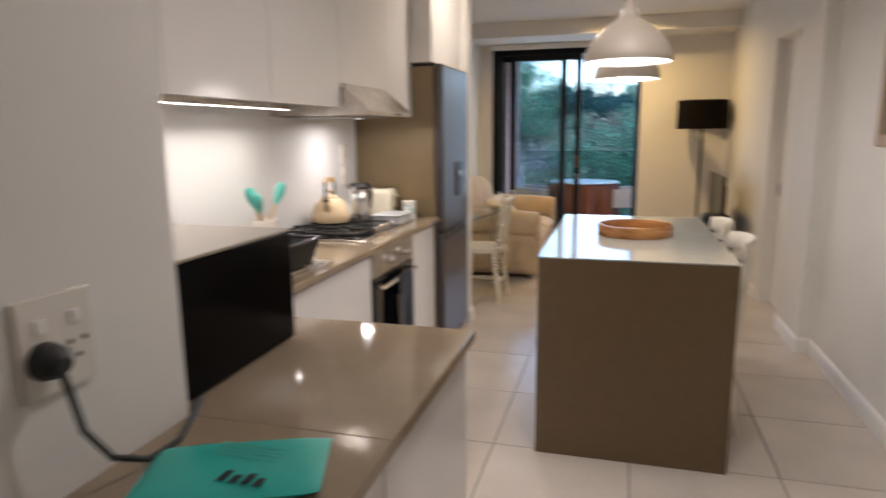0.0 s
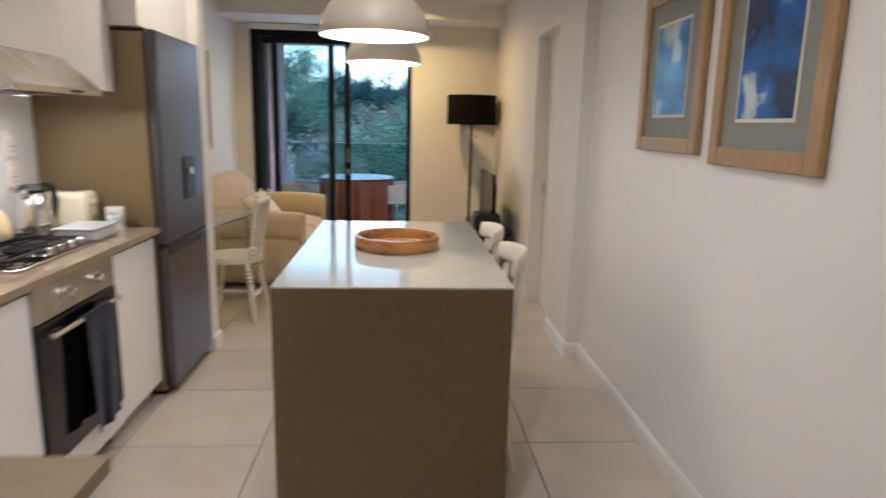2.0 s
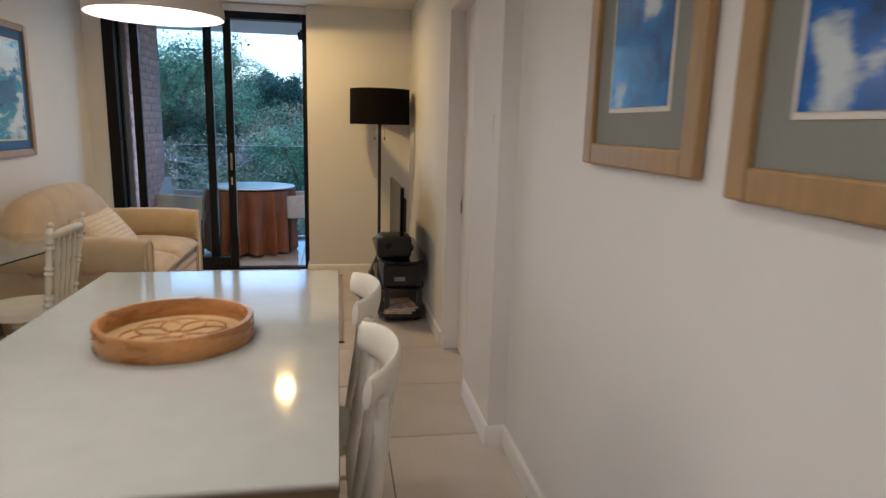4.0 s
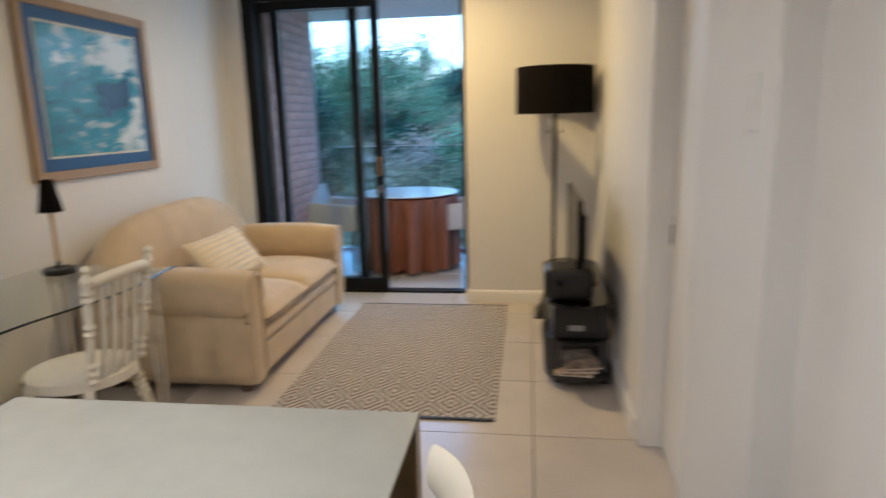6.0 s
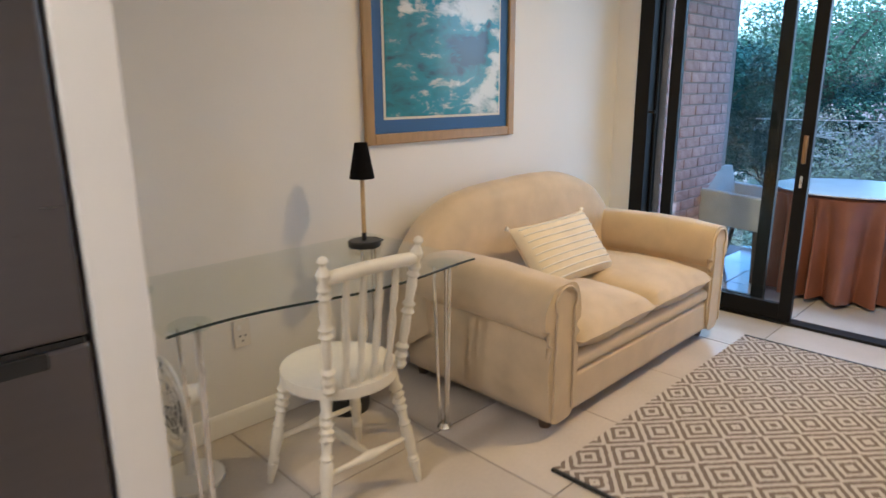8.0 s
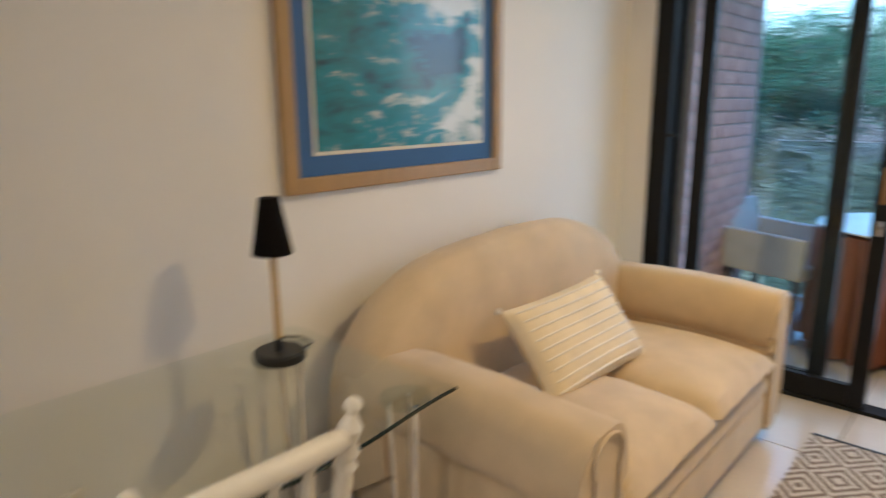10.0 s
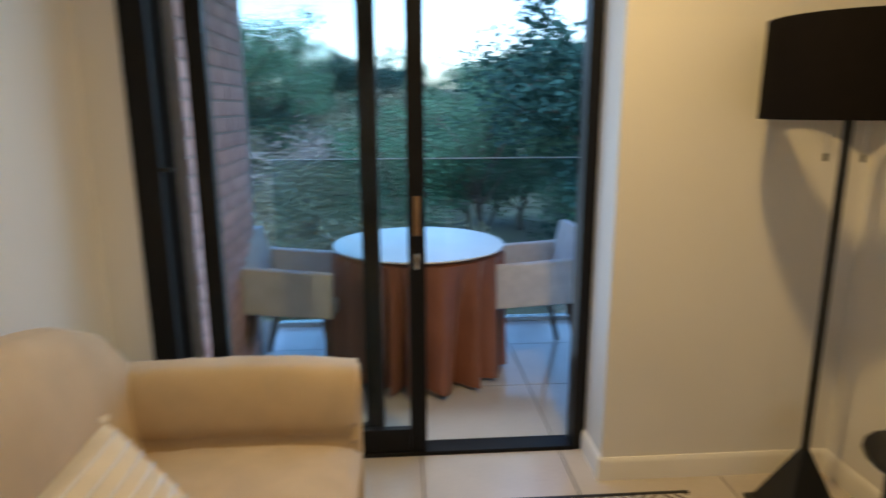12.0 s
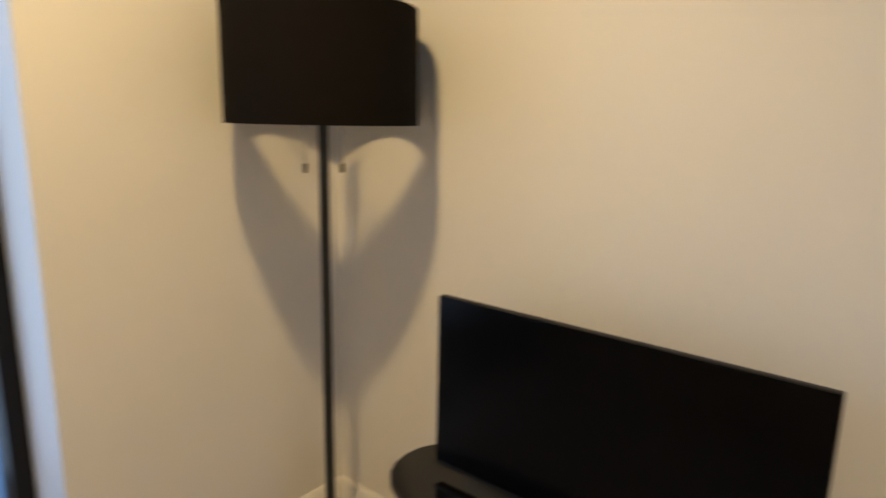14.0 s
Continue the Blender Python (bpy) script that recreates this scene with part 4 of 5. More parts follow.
# turned desk chair
def turned_chair(at):
    c = thing("desk_chair", at, "cream painted spindle-back wooden chair at the desk", "chair")
    ring = [(0.205 * math.cos(k * math.pi / 20), 0.20 * math.sin(k * math.pi / 20)) for k in range(40)]
    part("seat", prism(B(), ring, "z", 0.43, 0.468, 0.012, 3), WHITE_W, c)
    lp = [(0, 0.010), (0.10, 0.015), (0.20, 0.020), (0.21, 0.015), (0.23, 0.021), (0.25, 0.015), (0.38, 0.022), (0.50, 0.021), (0.52, 0.016), (0.545, 0.023), (0.57, 0.016), (0.66, 0.017), (0.68, 0.025), (0.71, 0.017), (0.74, 0.026), (0.77, 0.017), (0.80, 0.026), (0.83, 0.017), (0.86, 0.026), (0.89, 0.018), (1, 0.021)]
    for sx in (-1, 1):
        for sy in (-1, 1):
            part("leg", turned(B(), (sx * 0.185, sy * 0.20, 0), (sx * 0.125, sy * 0.135, 0.435), lp), WHITE_W, c)
        part("stretcher", turned(B(), (sx * 0.16, -0.173, 0.18), (sx * 0.16, 0.173, 0.18), [(0, 0.008), (0.3, 0.011), (0.5, 0.018), (0.7, 0.011), (1, 0.008)]), WHITE_W, c)
    part("stretcher", turned(B(), (-0.155, 0, 0.185), (0.155, 0, 0.185), [(0, 0.008), (0.5, 0.017), (1, 0.008)]), WHITE_W, c)
    pp = [(0, 0.017), (0.03, 0.024), (0.06, 0.015), (0.10, 0.024), (0.13, 0.015), (0.17, 0.024), (0.20, 0.014), (0.30, 0.018), (0.42, 0.015), (0.44, 0.023), (0.47, 0.014), (0.50, 0.023), (0.53, 0.014), (0.64, 0.019), (0.70, 0.015), (0.72, 0.023), (0.75, 0.015), (0.78, 0.024), (0.82, 0.016), (0.88, 0.023), (0.92, 0.013), (0.94, 0.009), (0.965, 0.017), (0.985, 0.014), (1.0, 0.004)]
    for sy in (-1, 1):
        part("back_post", turned(B(), (0.155, sy * 0.145, 0.46), (0.225, sy * 0.185, 0.93), pp), WHITE_W, c)
    for k in range(4):
        y = -0.085 + 0.0567 * k
        part("spindle", turned(B(), (0.165, y, 0.46), (0.213, y * 1.15, 0.84), [(0, 0.010), (0.1, 0.015), (0.2, 0.010), (0.5, 0.015), (0.62, 0.009), (0.7, 0.014), (1, 0.009)], 10), WHITE_W, c)
    tr2 = B()
    pts = [(0.212 + 0.02 * (1 - (2 * s - 1) ** 2), -0.185 + 0.37 * s, 0.855 + 0.012 * (1 - (2 * s - 1) ** 2)) for s in [k / 8 for k in range(9)]]
    tube(tr2, pts, [0.016] + [0.022] * 7 + [0.016], 10)
    part("top_rail", tr2, WHITE_W, c)
    return c


turned_chair((-0.79, 6.375, 0, -1))

# desk lamp
tl = thing("desk_lamp", (-1.195, 6.815, 0.743), "desk lamp with black cone shade and wooden stem", "lamp")
part("base", lathe(B(), [(0, 0), (0.068, 0), (0.07, 0.004), (0.07, 0.022), (0.064, 0.027), (0, 0.027)], 32), BLACK_MT, tl)
part("stem", tube(B(), [(0, 0, 0.06), (0, 0, 0.33)], 0.0095, 12), BARE_W, tl, "pale wooden stem")
part("collar", tube(B(), [(0, 0, 0.026), (0, 0, 0.06)], 0.010, 12), BLACK_MT, tl)
part("shade", lathe(B(), [(0.052, 0.292), (0.053, 0.294), (0.027, 0.440), (0.0, 0.442)], 28), SHADE, tl, "black cone shade")
part("cord", tube(B(), [(0.0, 0.068, 0.006), (-0.02, 0.12, 0.004), (-0.09, 0.13, 0.004), (-0.14, 0.10, 0.0)], 0.003, 6), CABLE, tl)

# things under the desk
socket((XW + 0.001, 6.33, 0.42), 180, "white plastic wall socket under the desk")
bn = thing("waste_bin", (-1.24, 6.72, 0), "small black waste bin under the desk", "bin")
part("bin", lathe(B(), [(0, 0), (0.095, 0), (0.12, 0.25), (0.124, 0.255), (0.116, 0.25), (0.09, 0.008), (0, 0.008)], 28), BLACK_PL, bn)
fn = thing("desk_fan", (-1.20, 5.98, 0), "grey round floor fan standing under the desk", "fan")
part("base", lathe(B(), [(0, 0), (0.12, 0), (0.12, 0.015), (0.03, 0.03), (0, 0.03)], 24), WALL_IN, fn)
part("post", tube(B(), [(0, 0, 0.025), (0, 0, 0.20)], 0.018, 10), WALL_IN, fn)
gd = B()
for r in (0.05, 0.09, 0.13, 0.165):
    tube(gd, [(r * math.cos(k * math.pi / 14), -0.05, 0.33 + r * math.sin(k * math.pi / 14)) for k in range(29)], 0.003 if r < 0.16 else 0.008, 6)
for k in range(12):
    a = k * math.pi / 6
    tube(gd, [(0.02 * math.cos(a), -0.052, 0.33 + 0.02 * math.sin(a)), (0.165 * math.cos(a), -0.05, 0.33 + 0.165 * math.sin(a))], 0.002, 4)
part("guard", gd, WALL_IN, fn)
part("motor", tube(B(), [(0, -0.02, 0.33), (0, 0.07, 0.33)], [0.05, 0.035], 16), WALL_IN, fn)
for k in range(3):
    a = k * 2 * math.pi / 3
    bl = B()
    grid_surface(bl, 5, 6, lambda u, v: ((0.03 + 0.12 * v) * math.cos(a + (u - 0.5) * 0.9), -0.035 + 0.03 * (u - 0.5), 0.33 + (0.03 + 0.12 * v) * math.sin(a + (u - 0.5) * 0.9)))
    bmesh.ops.solidify(bl, geom=list(bl.faces), thickness=0.002)
    part("blade", bl, PLINTH, fn)

# sofa: local origin at near rear floor corner, x towards the room, y along the wall
sf = thing("sofa", (-1.385, 7.135, 0), "beige two-seat sofa with arched back and rolled arms", "sofa")
L, D = 1.62, 0.965
part("base", B(0.06, D - 0.035, 0.03, L - 0.03, 0.045, 0.30, bev=0.012, seg=3), SOFA, sf)
part("front_panel", B(D - 0.07, D - 0.012, 0.10, L - 0.10, 0.07, 0.235, bev=0.016, seg=3), SOFA, sf)
part("front_rail", B(D - 0.10, D - 0.006, 0.12, L - 0.12, 0.237, 0.315, bev=0.03, seg=4), SOFA, sf, "padded front rail")


def rumple(bm, amount, scale, seed=0.0):
    """Soft dents and creases in upholstery, pushed along the normals."""
    bm.normal_update()
    for v, n in [(v, v.normal.copy()) for v in bm.verts]:
        p = v.co * scale
        d = noise.noise((p.x + seed, p.y, p.z)) + 0.5 * noise.noise((2.6 * p.x, 2.6 * p.y + seed, 2.6 * p.z))
        v.co += n * amount * d
    return bm


bk = B()


def back_surface(u, v):
    s = u
    y = -0.055 + (L + 0.04) * s
    top = 0.605 + 0.335 * max(0.0, 1 - abs(2 * s - 1) ** 2.8) ** 0.55
    # section of the back: up the front, over a rounded head, down the rear
    sec = [(0.30, 0.30), (0.285, 0.45), (0.265, top - 0.16), (0.235, top - 0.06), (0.19, top - 0.012), (0.14, top), (0.085, top - 0.015), (0.05, top - 0.07), (0.035, top - 0.2), (0.03, 0.1)]
    f = v * (len(sec) - 1)
    i = min(int(f), len(sec) - 2)
    a, b = sec[i], sec[i + 1]
    return (a[0] + (b[0] - a[0]) * (f - i), y, a[1] + (b[1] - a[1]) * (f - i))


rows = grid_surface(bk, 61, 28, back_surface)
bm_ends = (rows[0], rows[-1][::-1])
for e in bm_ends:
    bk.faces.new(e)
part("backrest", rumple(bk, 0.007, 5.0, 3.0), SOFA, sf)


def arm(y0, y1, out):
    bm = B()
    n = 30

    def section(u, v):
        a = 2 * math.pi * v
        x = 0.12 + (D - 0.12) * u
        cy = (y0 + y1) / 2
        h = 0.655 + 0.02 * math.sin(math.pi * u)
        hw = (y1 - y0) / 2
        ca, sa = math.cos(a), math.sin(a)
        # squarish lower body with a rolled top
        zz = 0.36 + 0.30 * (abs(sa) ** 0.62) * (1 if sa > 0 else -1)
        wid = hw * (abs(ca) ** 0.45) * (1 if ca > 0 else -1)
        outer = ca * out > 0
        roll = 1.0 + (0.42 if outer else 0.14) * max(0.0, 1 - ((zz - 0.555) / 0.115) ** 2) ** 0.8 - 0.20 * max(0.0, 1 - abs(zz - 0.43) / 0.03)
        return (x, cy + wid * roll, max(0.05, zz * (h / 0.66)))
    rows = grid_surface(bm, 18, 121, section)
    f1 = bm.faces.new([v for v in rows[-1][:-1]])
    f0 = bm.faces.new([v for v in rows[0][:-1]][::-1])
    bmesh.ops.bevel(bm, geom=list(f1.edges), offset=0.02, segments=3, affect='EDGES')
    bmesh.ops.remove_doubles(bm, verts=bm.verts, dist=0.0006)
    return part("armrest", rumple(bm, 0.005, 7.0, 9.0), SOFA, sf)


for y0, y1 in ((-0.03, 0.17), (L - 0.17, L)):
    ar = arm(y0, y1, -1 if y0 < 0.1 else 1)
    cyy = (y0 + y1) / 2
    pip = [(D + 0.004, cyy + 0.072 * math.cos(a), 0.58 + 0.062 * math.sin(a)) for a in [k * math.pi / 10 for k in range(-2, 13)]]
    pip = [(D + 0.003, cyy + 0.068, 0.10)] + pip + [(D + 0.003, cyy - 0.068, 0.10)]
    part("piping", tube(B(), pip, 0.006, 6), SOFA_LT, ar, "pale piping on the arm front")


def puffed(x0, x1, y0, y1, z0, z1, puff):
    bm = B()

    def top(sign):
        def fn(u, v):
            a, b = 2 * u - 1, 2 * v - 1
            k = (1 - abs(a) ** 5) ** 0.4 * (1 - abs(b) ** 5) ** 0.4 if abs(a) < 1 and abs(b) < 1 else 0
            zc = (z0 + z1) / 2
            return (x0 + (x1 - x0) * u, y0 + (y1 - y0) * v, zc + sign * ((z1 - z0) / 2 * k + puff * (1 - a * a) * (1 - b * b) * (1 if sign > 0 else 0.2)))
        return fn
    grid_surface(bm, 25, 25, top(1))
    grid_surface(bm, 25, 25, top(-1))
    bmesh.ops.remove_doubles(bm, verts=bm.verts, dist=0.0008)
    return rumple(bm, 0.007, 7.0)


for y0, y1 in ((0.175, L / 2 - 0.003), (L / 2 + 0.003, L - 0.175)):
    cu = part("seat_cushion", puffed(0.24, D + 0.015, y0, y1, 0.30, 0.455, 0.03), SOFA_LT, sf)
for fx in (0.12, D - 0.09):
    for fy in (0.08, L - 0.08):
        part("foot", lathe(B(), [(0, 0), (0.026, 0), (0.034, 0.045), (0, 0.045)], 14, (fx, fy, 0)), DARK_WD, sf, "brown wooden foot")

# throw pillow
pw = thing("throw_pillow", (-0.985, 7.86, 0.60), "cream throw pillow with rows of raised stripes", "pillow")
pw.matrix_world = pose(-0.885, 7.845, 0.596, 3, -38, -6)


def pill(sign):
    def fn(u, v):
        a, b = 2 * u - 1, 2 * v - 1
        k = max(0.0, (1 - a ** 4)) ** 0.5 * max(0.0, (1 - b ** 4)) ** 0.5
        sx = 0.168 * (b + 0.06 * b * a * a)
        return (sign * 0.070 * k, 0.275 * a * (1 + 0.05 * b * b), sx)
    return fn


bm = B()
grid_surface(bm, 41, 25, pill(1))
grid_surface(bm, 41, 25, pill(-1))
bmesh.ops.remove_doubles(bm, verts=bm.verts, dist=0.0008)
part("cover", bm, PILLOW, pw)
for k in range(9):
    b = -0.84 + 1.68 * k / 8
    pts = []
    for q in range(15):
        a = -0.9 + 1.8 * q / 14
        x, y, z = pill(1)((a + 1) / 2, (b + 1) / 2)
        pts.append((x + 0.002, y, z))
    part("stripe", tube(B(), pts, 0.0045, 6), CERAMIC, pw, "raised cream cord stripe")
for sy in (-1, 1):
    for sz in (-1, 1):
        part("tassel", tube(B(), [(0, sy * 0.286, sz * 0.175), (0, sy * 0.298, sz * 0.186)], [0.008, 0.013], 8), CERAMIC, pw)

# rug
def rug_material():
    m = bpy.data.materials.new("woven_diamond_rug")
    m.use_nodes = True
    n, l = m.node_tree.nodes, m.node_tree.links
    b = n["Principled BSDF"]
    tc, sep = n.new("ShaderNodeTexCoord"), n.new("ShaderNodeSeparateXYZ")
    l.new(tc.outputs["Object"], sep.inputs[0])

    def mth(op, a, b2=None):
        q = n.new("ShaderNodeMath")
        q.operation = op
        for i, v in enumerate((a, b2)):
            if v is None:
                continue
            if isinstance(v, (int, float)):
                q.inputs[i].default_value = v
            else:
                l.new(v, q.inputs[i])
        return q.outputs[0]
    cell = 0.21
    px = mth('PINGPONG', mth('ADD', sep.outputs["X"], 5.65), cell / 2)
    py = mth('PINGPONG', mth('MULTIPLY', mth('ADD', sep.outputs["Y"], 5.65), 0.84), cell / 2)
    wob = n.new("ShaderNodeTexNoise")
    wob.inputs["Scale"].default_value, wob.inputs["Detail"].default_value = 55, 2
    l.new(tc.outputs["Object"], wob.inputs["Vector"])
    d = mth('ADD', mth('ADD', px, py), mth('MULTIPLY', wob.outputs["Fac"], 0.016))
    tri = mth('PINGPONG', d, cell / 10)
    band = mth('GREATER_THAN', tri, cell / 20)
    noise1 = n.new("ShaderNodeTexNoise")
    noise1.inputs["Scale"].default_value, noise1.inputs["Detail"].default_value = 260, 3
    l.new(tc.outputs["Object"], noise1.inputs["Vector"])
    mix = n.new("ShaderNodeMix")
    mix.data_type = 'RGBA'
    l.new(band, mix.inputs[0])
    mix.inputs[6].default_value, mix.inputs[7].default_value = (0.235, 0.182, 0.148, 1), (0.66, 0.60, 0.53, 1)
    mul = n.new("ShaderNodeMix")
    mul.data_type, mul.blend_type = 'RGBA', 'MULTIPLY'
    mul.inputs[0].default_value = 0.35
    l.new(mix.outputs[2], mul.inputs[6])
    l.new(noise1.outputs["Fac"], mul.inputs[7])
    l.new(mul.outputs[2], b.inputs["Base Color"])
    b.inputs["Roughness"].default_value = 0.95
    bp = n.new("ShaderNodeBump")
    bp.inputs["Strength"].default_value, bp.inputs["Distance"].default_value = 0.8, 0.004
    hsum = mth('ADD', band, mth('MULTIPLY', noise1.outputs["Fac"], 0.8))
    l.new(hsum, bp.inputs["Height"])
    l.new(bp.outputs[0], b.inputs["Normal"])
    return m


rg = thing("rug", (0.27, 7.90, 0), "flatwoven cream and brown diamond-pattern rug with black ends", "rug")
part("weave", B(-0.56, 0.56, -0.925, 0.925, 0.001, 0.011, bev=0.003), rug_material(), rg)
for s in (-1, 1):
    y0, y1 = sorted((s * 0.925, s * 0.943))
    part("end_binding", B(-0.562, 0.562, y0, y1, 0.001, 0.012, bev=0.003), BLACK_MT, rg, "black end binding")

# floor lamp
fl = thing("floor_lamp", (1.165, 8.672, 0), "black floor lamp with drum shade in the corner", "lamp")
part("base", prism(B(), [(-0.13, -0.13), (0.13, -0.13), (0.13, 0.13), (-0.13, 0.13)], "z", 0, 0.018, 0.004), BLACK_MT, fl)
pb = B()
ap = pb.verts.new((0, 0, 0.30))
bs = [pb.verts.new((0.11 * a, 0.11 * b, 0.019)) for a, b in ((-1, -1), (1, -1), (1, 1), (-1, 1))]
for i in range(4):
    pb.faces.new((bs[i], bs[(i + 1) % 4], ap))
pb.faces.new(bs[::-1])
part("foot_cone", pb, BLACK_MT, fl, "black pyramid foot")
part("pole", tube(B(), [(0, 0, 0.26), (0, 0, 1.64)], 0.0145, 12), BLACK_MT, fl)
part("shade", lathe(B(), [(0.264, 1.43), (0.261, 1.43), (0.259, 1.735), (0.262, 1.735), (0.264, 1.43)], 64), SHADE, fl, "black drum shade")
for a in range(3):
    part("shade_arm", tube(B(), [(0, 0, 1.60), (0.259 * math.cos(a * 2.094), 0.259 * math.sin(a * 2.094), 1.60)], 0.003, 6), BLACK_MT, fl)
part("bulb_holder", tube(B(), [(0, 0, 1.50), (0, 0, 1.60)], 0.02, 12), BLACK_PL, fl)
for s in (-1, 1):
    part("pull_chain", tube(B(), [(0.035 * s, -0.03 * s, 1.50), (0.042 * s, -0.03 * s, 1.44), (0.042 * s, -0.03 * s, 1.32)], 0.0018, 5), CHROME, fl)
    part("chain_end", tube(B(), [(0.042 * s, -0.03 * s, 1.32), (0.042 * s, -0.03 * s, 1.295)], 0.006, 8), BLACK_PL, fl)

# tv stand, tv, bag
tvs = thing("tv_stand", (1.26, 7.86, 0), "black tv stand with shelves and rounded top", "tv stand")


def pill_outline(hx, hy, n=10):
    r = hx
    pts = [(r * math.cos(a), hy - r + r * math.sin(a)) for a in [k * math.pi / n for k in range(n + 1)]]
    return pts + [(-x, -y) for x, y in pts]


part("top", prism(B(), pill_outline(0.178, 0.575), "z", 0.455, 0.475, 0.004), BLACK_GL, tvs)
part("shelf", prism(B(), pill_outline(0.175, 0.50), "z", 0.24, 0.258, 0.003), BLACK_GL, tvs)
part("shelf", prism(B(), pill_outline(0.18, 0.54), "z", 0.045, 0.07, 0.003), BLACK_MT, tvs)
for sy in (-0.40, 0.40):
    for sx in (-0.11, 0.13):
        part("post", B(sx - 0.02, sx + 0.02, sy - 0.02, sy + 0.02, 0.0, 0.455, bev=0.004), POST, tvs, "grey metal post")
tv = thing("television", (1.268, 7.855, 0.475), "flat black television on the stand, switched off", "television")
part("screen", B(-0.035, -0.008, -0.475, 0.445, 0.035, 0.518, bev=0.004), TV_SCR, tv)
part("bezel", B(-0.0365, -0.034, -0.477, 0.447, 0.033, 0.045), BLACK_PL, tv)
part("back", B(-0.008, 0.03, -0.30, 0.30, 0.10, 0.42, bev=0.01), BLACK_PL, tv)
part("neck", B(-0.03, 0.01, -0.05, 0.05, 0.01, 0.06, bev=0.004), BLACK_PL, tv)
part("foot", prism(B(), [(0.12 * math.cos(k * math.pi / 12), 0.20 * math.sin(k * math.pi / 12)) for k in range(24)], "z", 0.0, 0.014, 0.003), BLACK_PL, tv)
bg = thing("speaker_box", (1.20, 7.46, 0.476), "dark grey rounded box on the tv stand", "box")
part("case", B(-0.13, 0.12, -0.10, 0.11, 0.0, 0.175, bev=0.04, seg=4), BLACK_MT, bg)
part("vent", tube(B(), [(-0.05, -0.1005, 0.10), (-0.05, -0.096, 0.10)], 0.022, 16), BLACK_GL, bg)
dvd = thing("media_player", (1.25, 7.75, 0.258), "black media player on the middle shelf", "media player")
part("case", B(-0.13, 0.12, -0.33, 0.28, 0.0, 0.165, bev=0.006), BLACK_PL, dvd)
part("display", B(-0.05, 0.03, -0.3325, -0.3295, 0.045, 0.075), PLINTH, dvd)
MAG = mat("magazine_cover", (0.42, 0.20, 0.12), 0.3, var=0.7, scale=16, tint=(0.6, 0.45, 0.32), bump=0.0)
for k in range(3):
    mg = thing("magazine", (1.24 + 0.01 * k, 7.50 + 0.02 * k, 0.0705 + 0.011 * k, 8 * k - 6), "glossy magazine lying on the bottom shelf", "magazine", "magazines on the shelf")
    part("pages", B(-0.10, 0.10, -0.14, 0.14, 0.0, 0.007, bev=0.001), PAPER, mg)
    part("cover", B(-0.101, 0.101, -0.141, 0.141, 0.0072, 0.0092), MAG, mg)

# ---- balcony ----
structure("balcony_slab", B(-1.5, 2.6, 9.2, 11.05, -0.25, -0.006), GROUT, "concrete balcony slab under grey tiles", "floor")
structure("balcony_soffit", B(-1.5, 2.6, 9.29, 11.0, 2.45, 2.62), CEILING, "white painted balcony soffit", "ceiling")
structure("wall_balcony_east", B(2.4, 2.6, 9.29, 10.95, 0, 2.45), WALL, "plain rendered balcony end wall")
structure("wall_outer_east", B(XE2 + 0.1, 2.6, 9.0, 9.29, 0, 2.62), WALL, "plain rendered outside wall")
bw = structure("wall_balcony_brick", B(-1.34, -1.106, 9.29, 10.38, -0.006, 2.45), mat("brick_mortar", (0.40, 0.33, 0.31), 0.9, var=0.12, scale=20, bump=0.05), "weathered red facebrick balcony side wall")
rl = thing("balustrade", (0, 10.93, 0), "frameless tinted glass balcony balustrade", "balustrade")
for k in range(3):
    g = part("glass_panel", B(-1.10 + 1.17 * k, 0.06 + 1.17 * k, -0.006, 0.006, 0.03, 1.138, bev=0.001), GLASS_R, rl)
    g.visible_shadow = False
    part("edge", B(-1.10 + 1.17 * k, 0.06 + 1.17 * k, -0.0065, 0.0065, 1.1385, 1.143), WICKER, g, "pale polished top edge")
part("base_channel", B(-1.10, 2.4, -0.03, 0.03, -0.005, 0.03, bev=0.003), STEEL_L, rl)

# table with cloth
ct = thing("tablecloth", (-0.165, 10.20, 0), "copper brown pleated tablecloth hanging to the floor", "tablecloth")


def skirt(u, v):
    a = 2 * math.pi * u
    if v < 0.12:
        r = 0.475 * v / 0.12
        return (r * math.cos(a), r * math.sin(a), 0.718)
    s = (v - 0.12) / 0.88
    fold = (0.5 + 0.5 * math.sin(21 * a + 2.2 * math.sin(3 * a) + 1.1 * math.sin(7 * a))) ** 0.9
    r = 0.484 + 0.03 * s - (0.15 * s ** 0.7) * fold + 0.008 * s * math.sin(31 * a + math.sin(5 * a))
    return (r * math.cos(a), r * math.sin(a), 0.716 - 0.690 * s - 0.008 * math.sin(5 * a) * s)


bm = B()
grid_surface(bm, 320, 22, skirt, closed_u=True)
bmesh.ops.remove_doubles(bm, verts=bm.verts, dist=0.0005)
part("cloth", bm, CLOTH, ct)
tt = thing("balcony_table", (-0.165, 10.20, 0), "round balcony table with a pale glass top", "table")
part("top", lathe(B(), [(0, 0.7185), (0.476, 0.7185), (0.480, 0.722), (0.476, 0.728), (0, 0.728)], 72), TOPPER, tt)
part("pedestal", tube(B(), [(0, 0, 0.0), (0, 0, 0.711)], 0.04, 14), STEEL_L, tt)
part("foot", lathe(B(), [(0, 0), (0.25, 0), (0.25, 0.015), (0.05, 0.04), (0, 0.04)], 28), STEEL_L, tt)


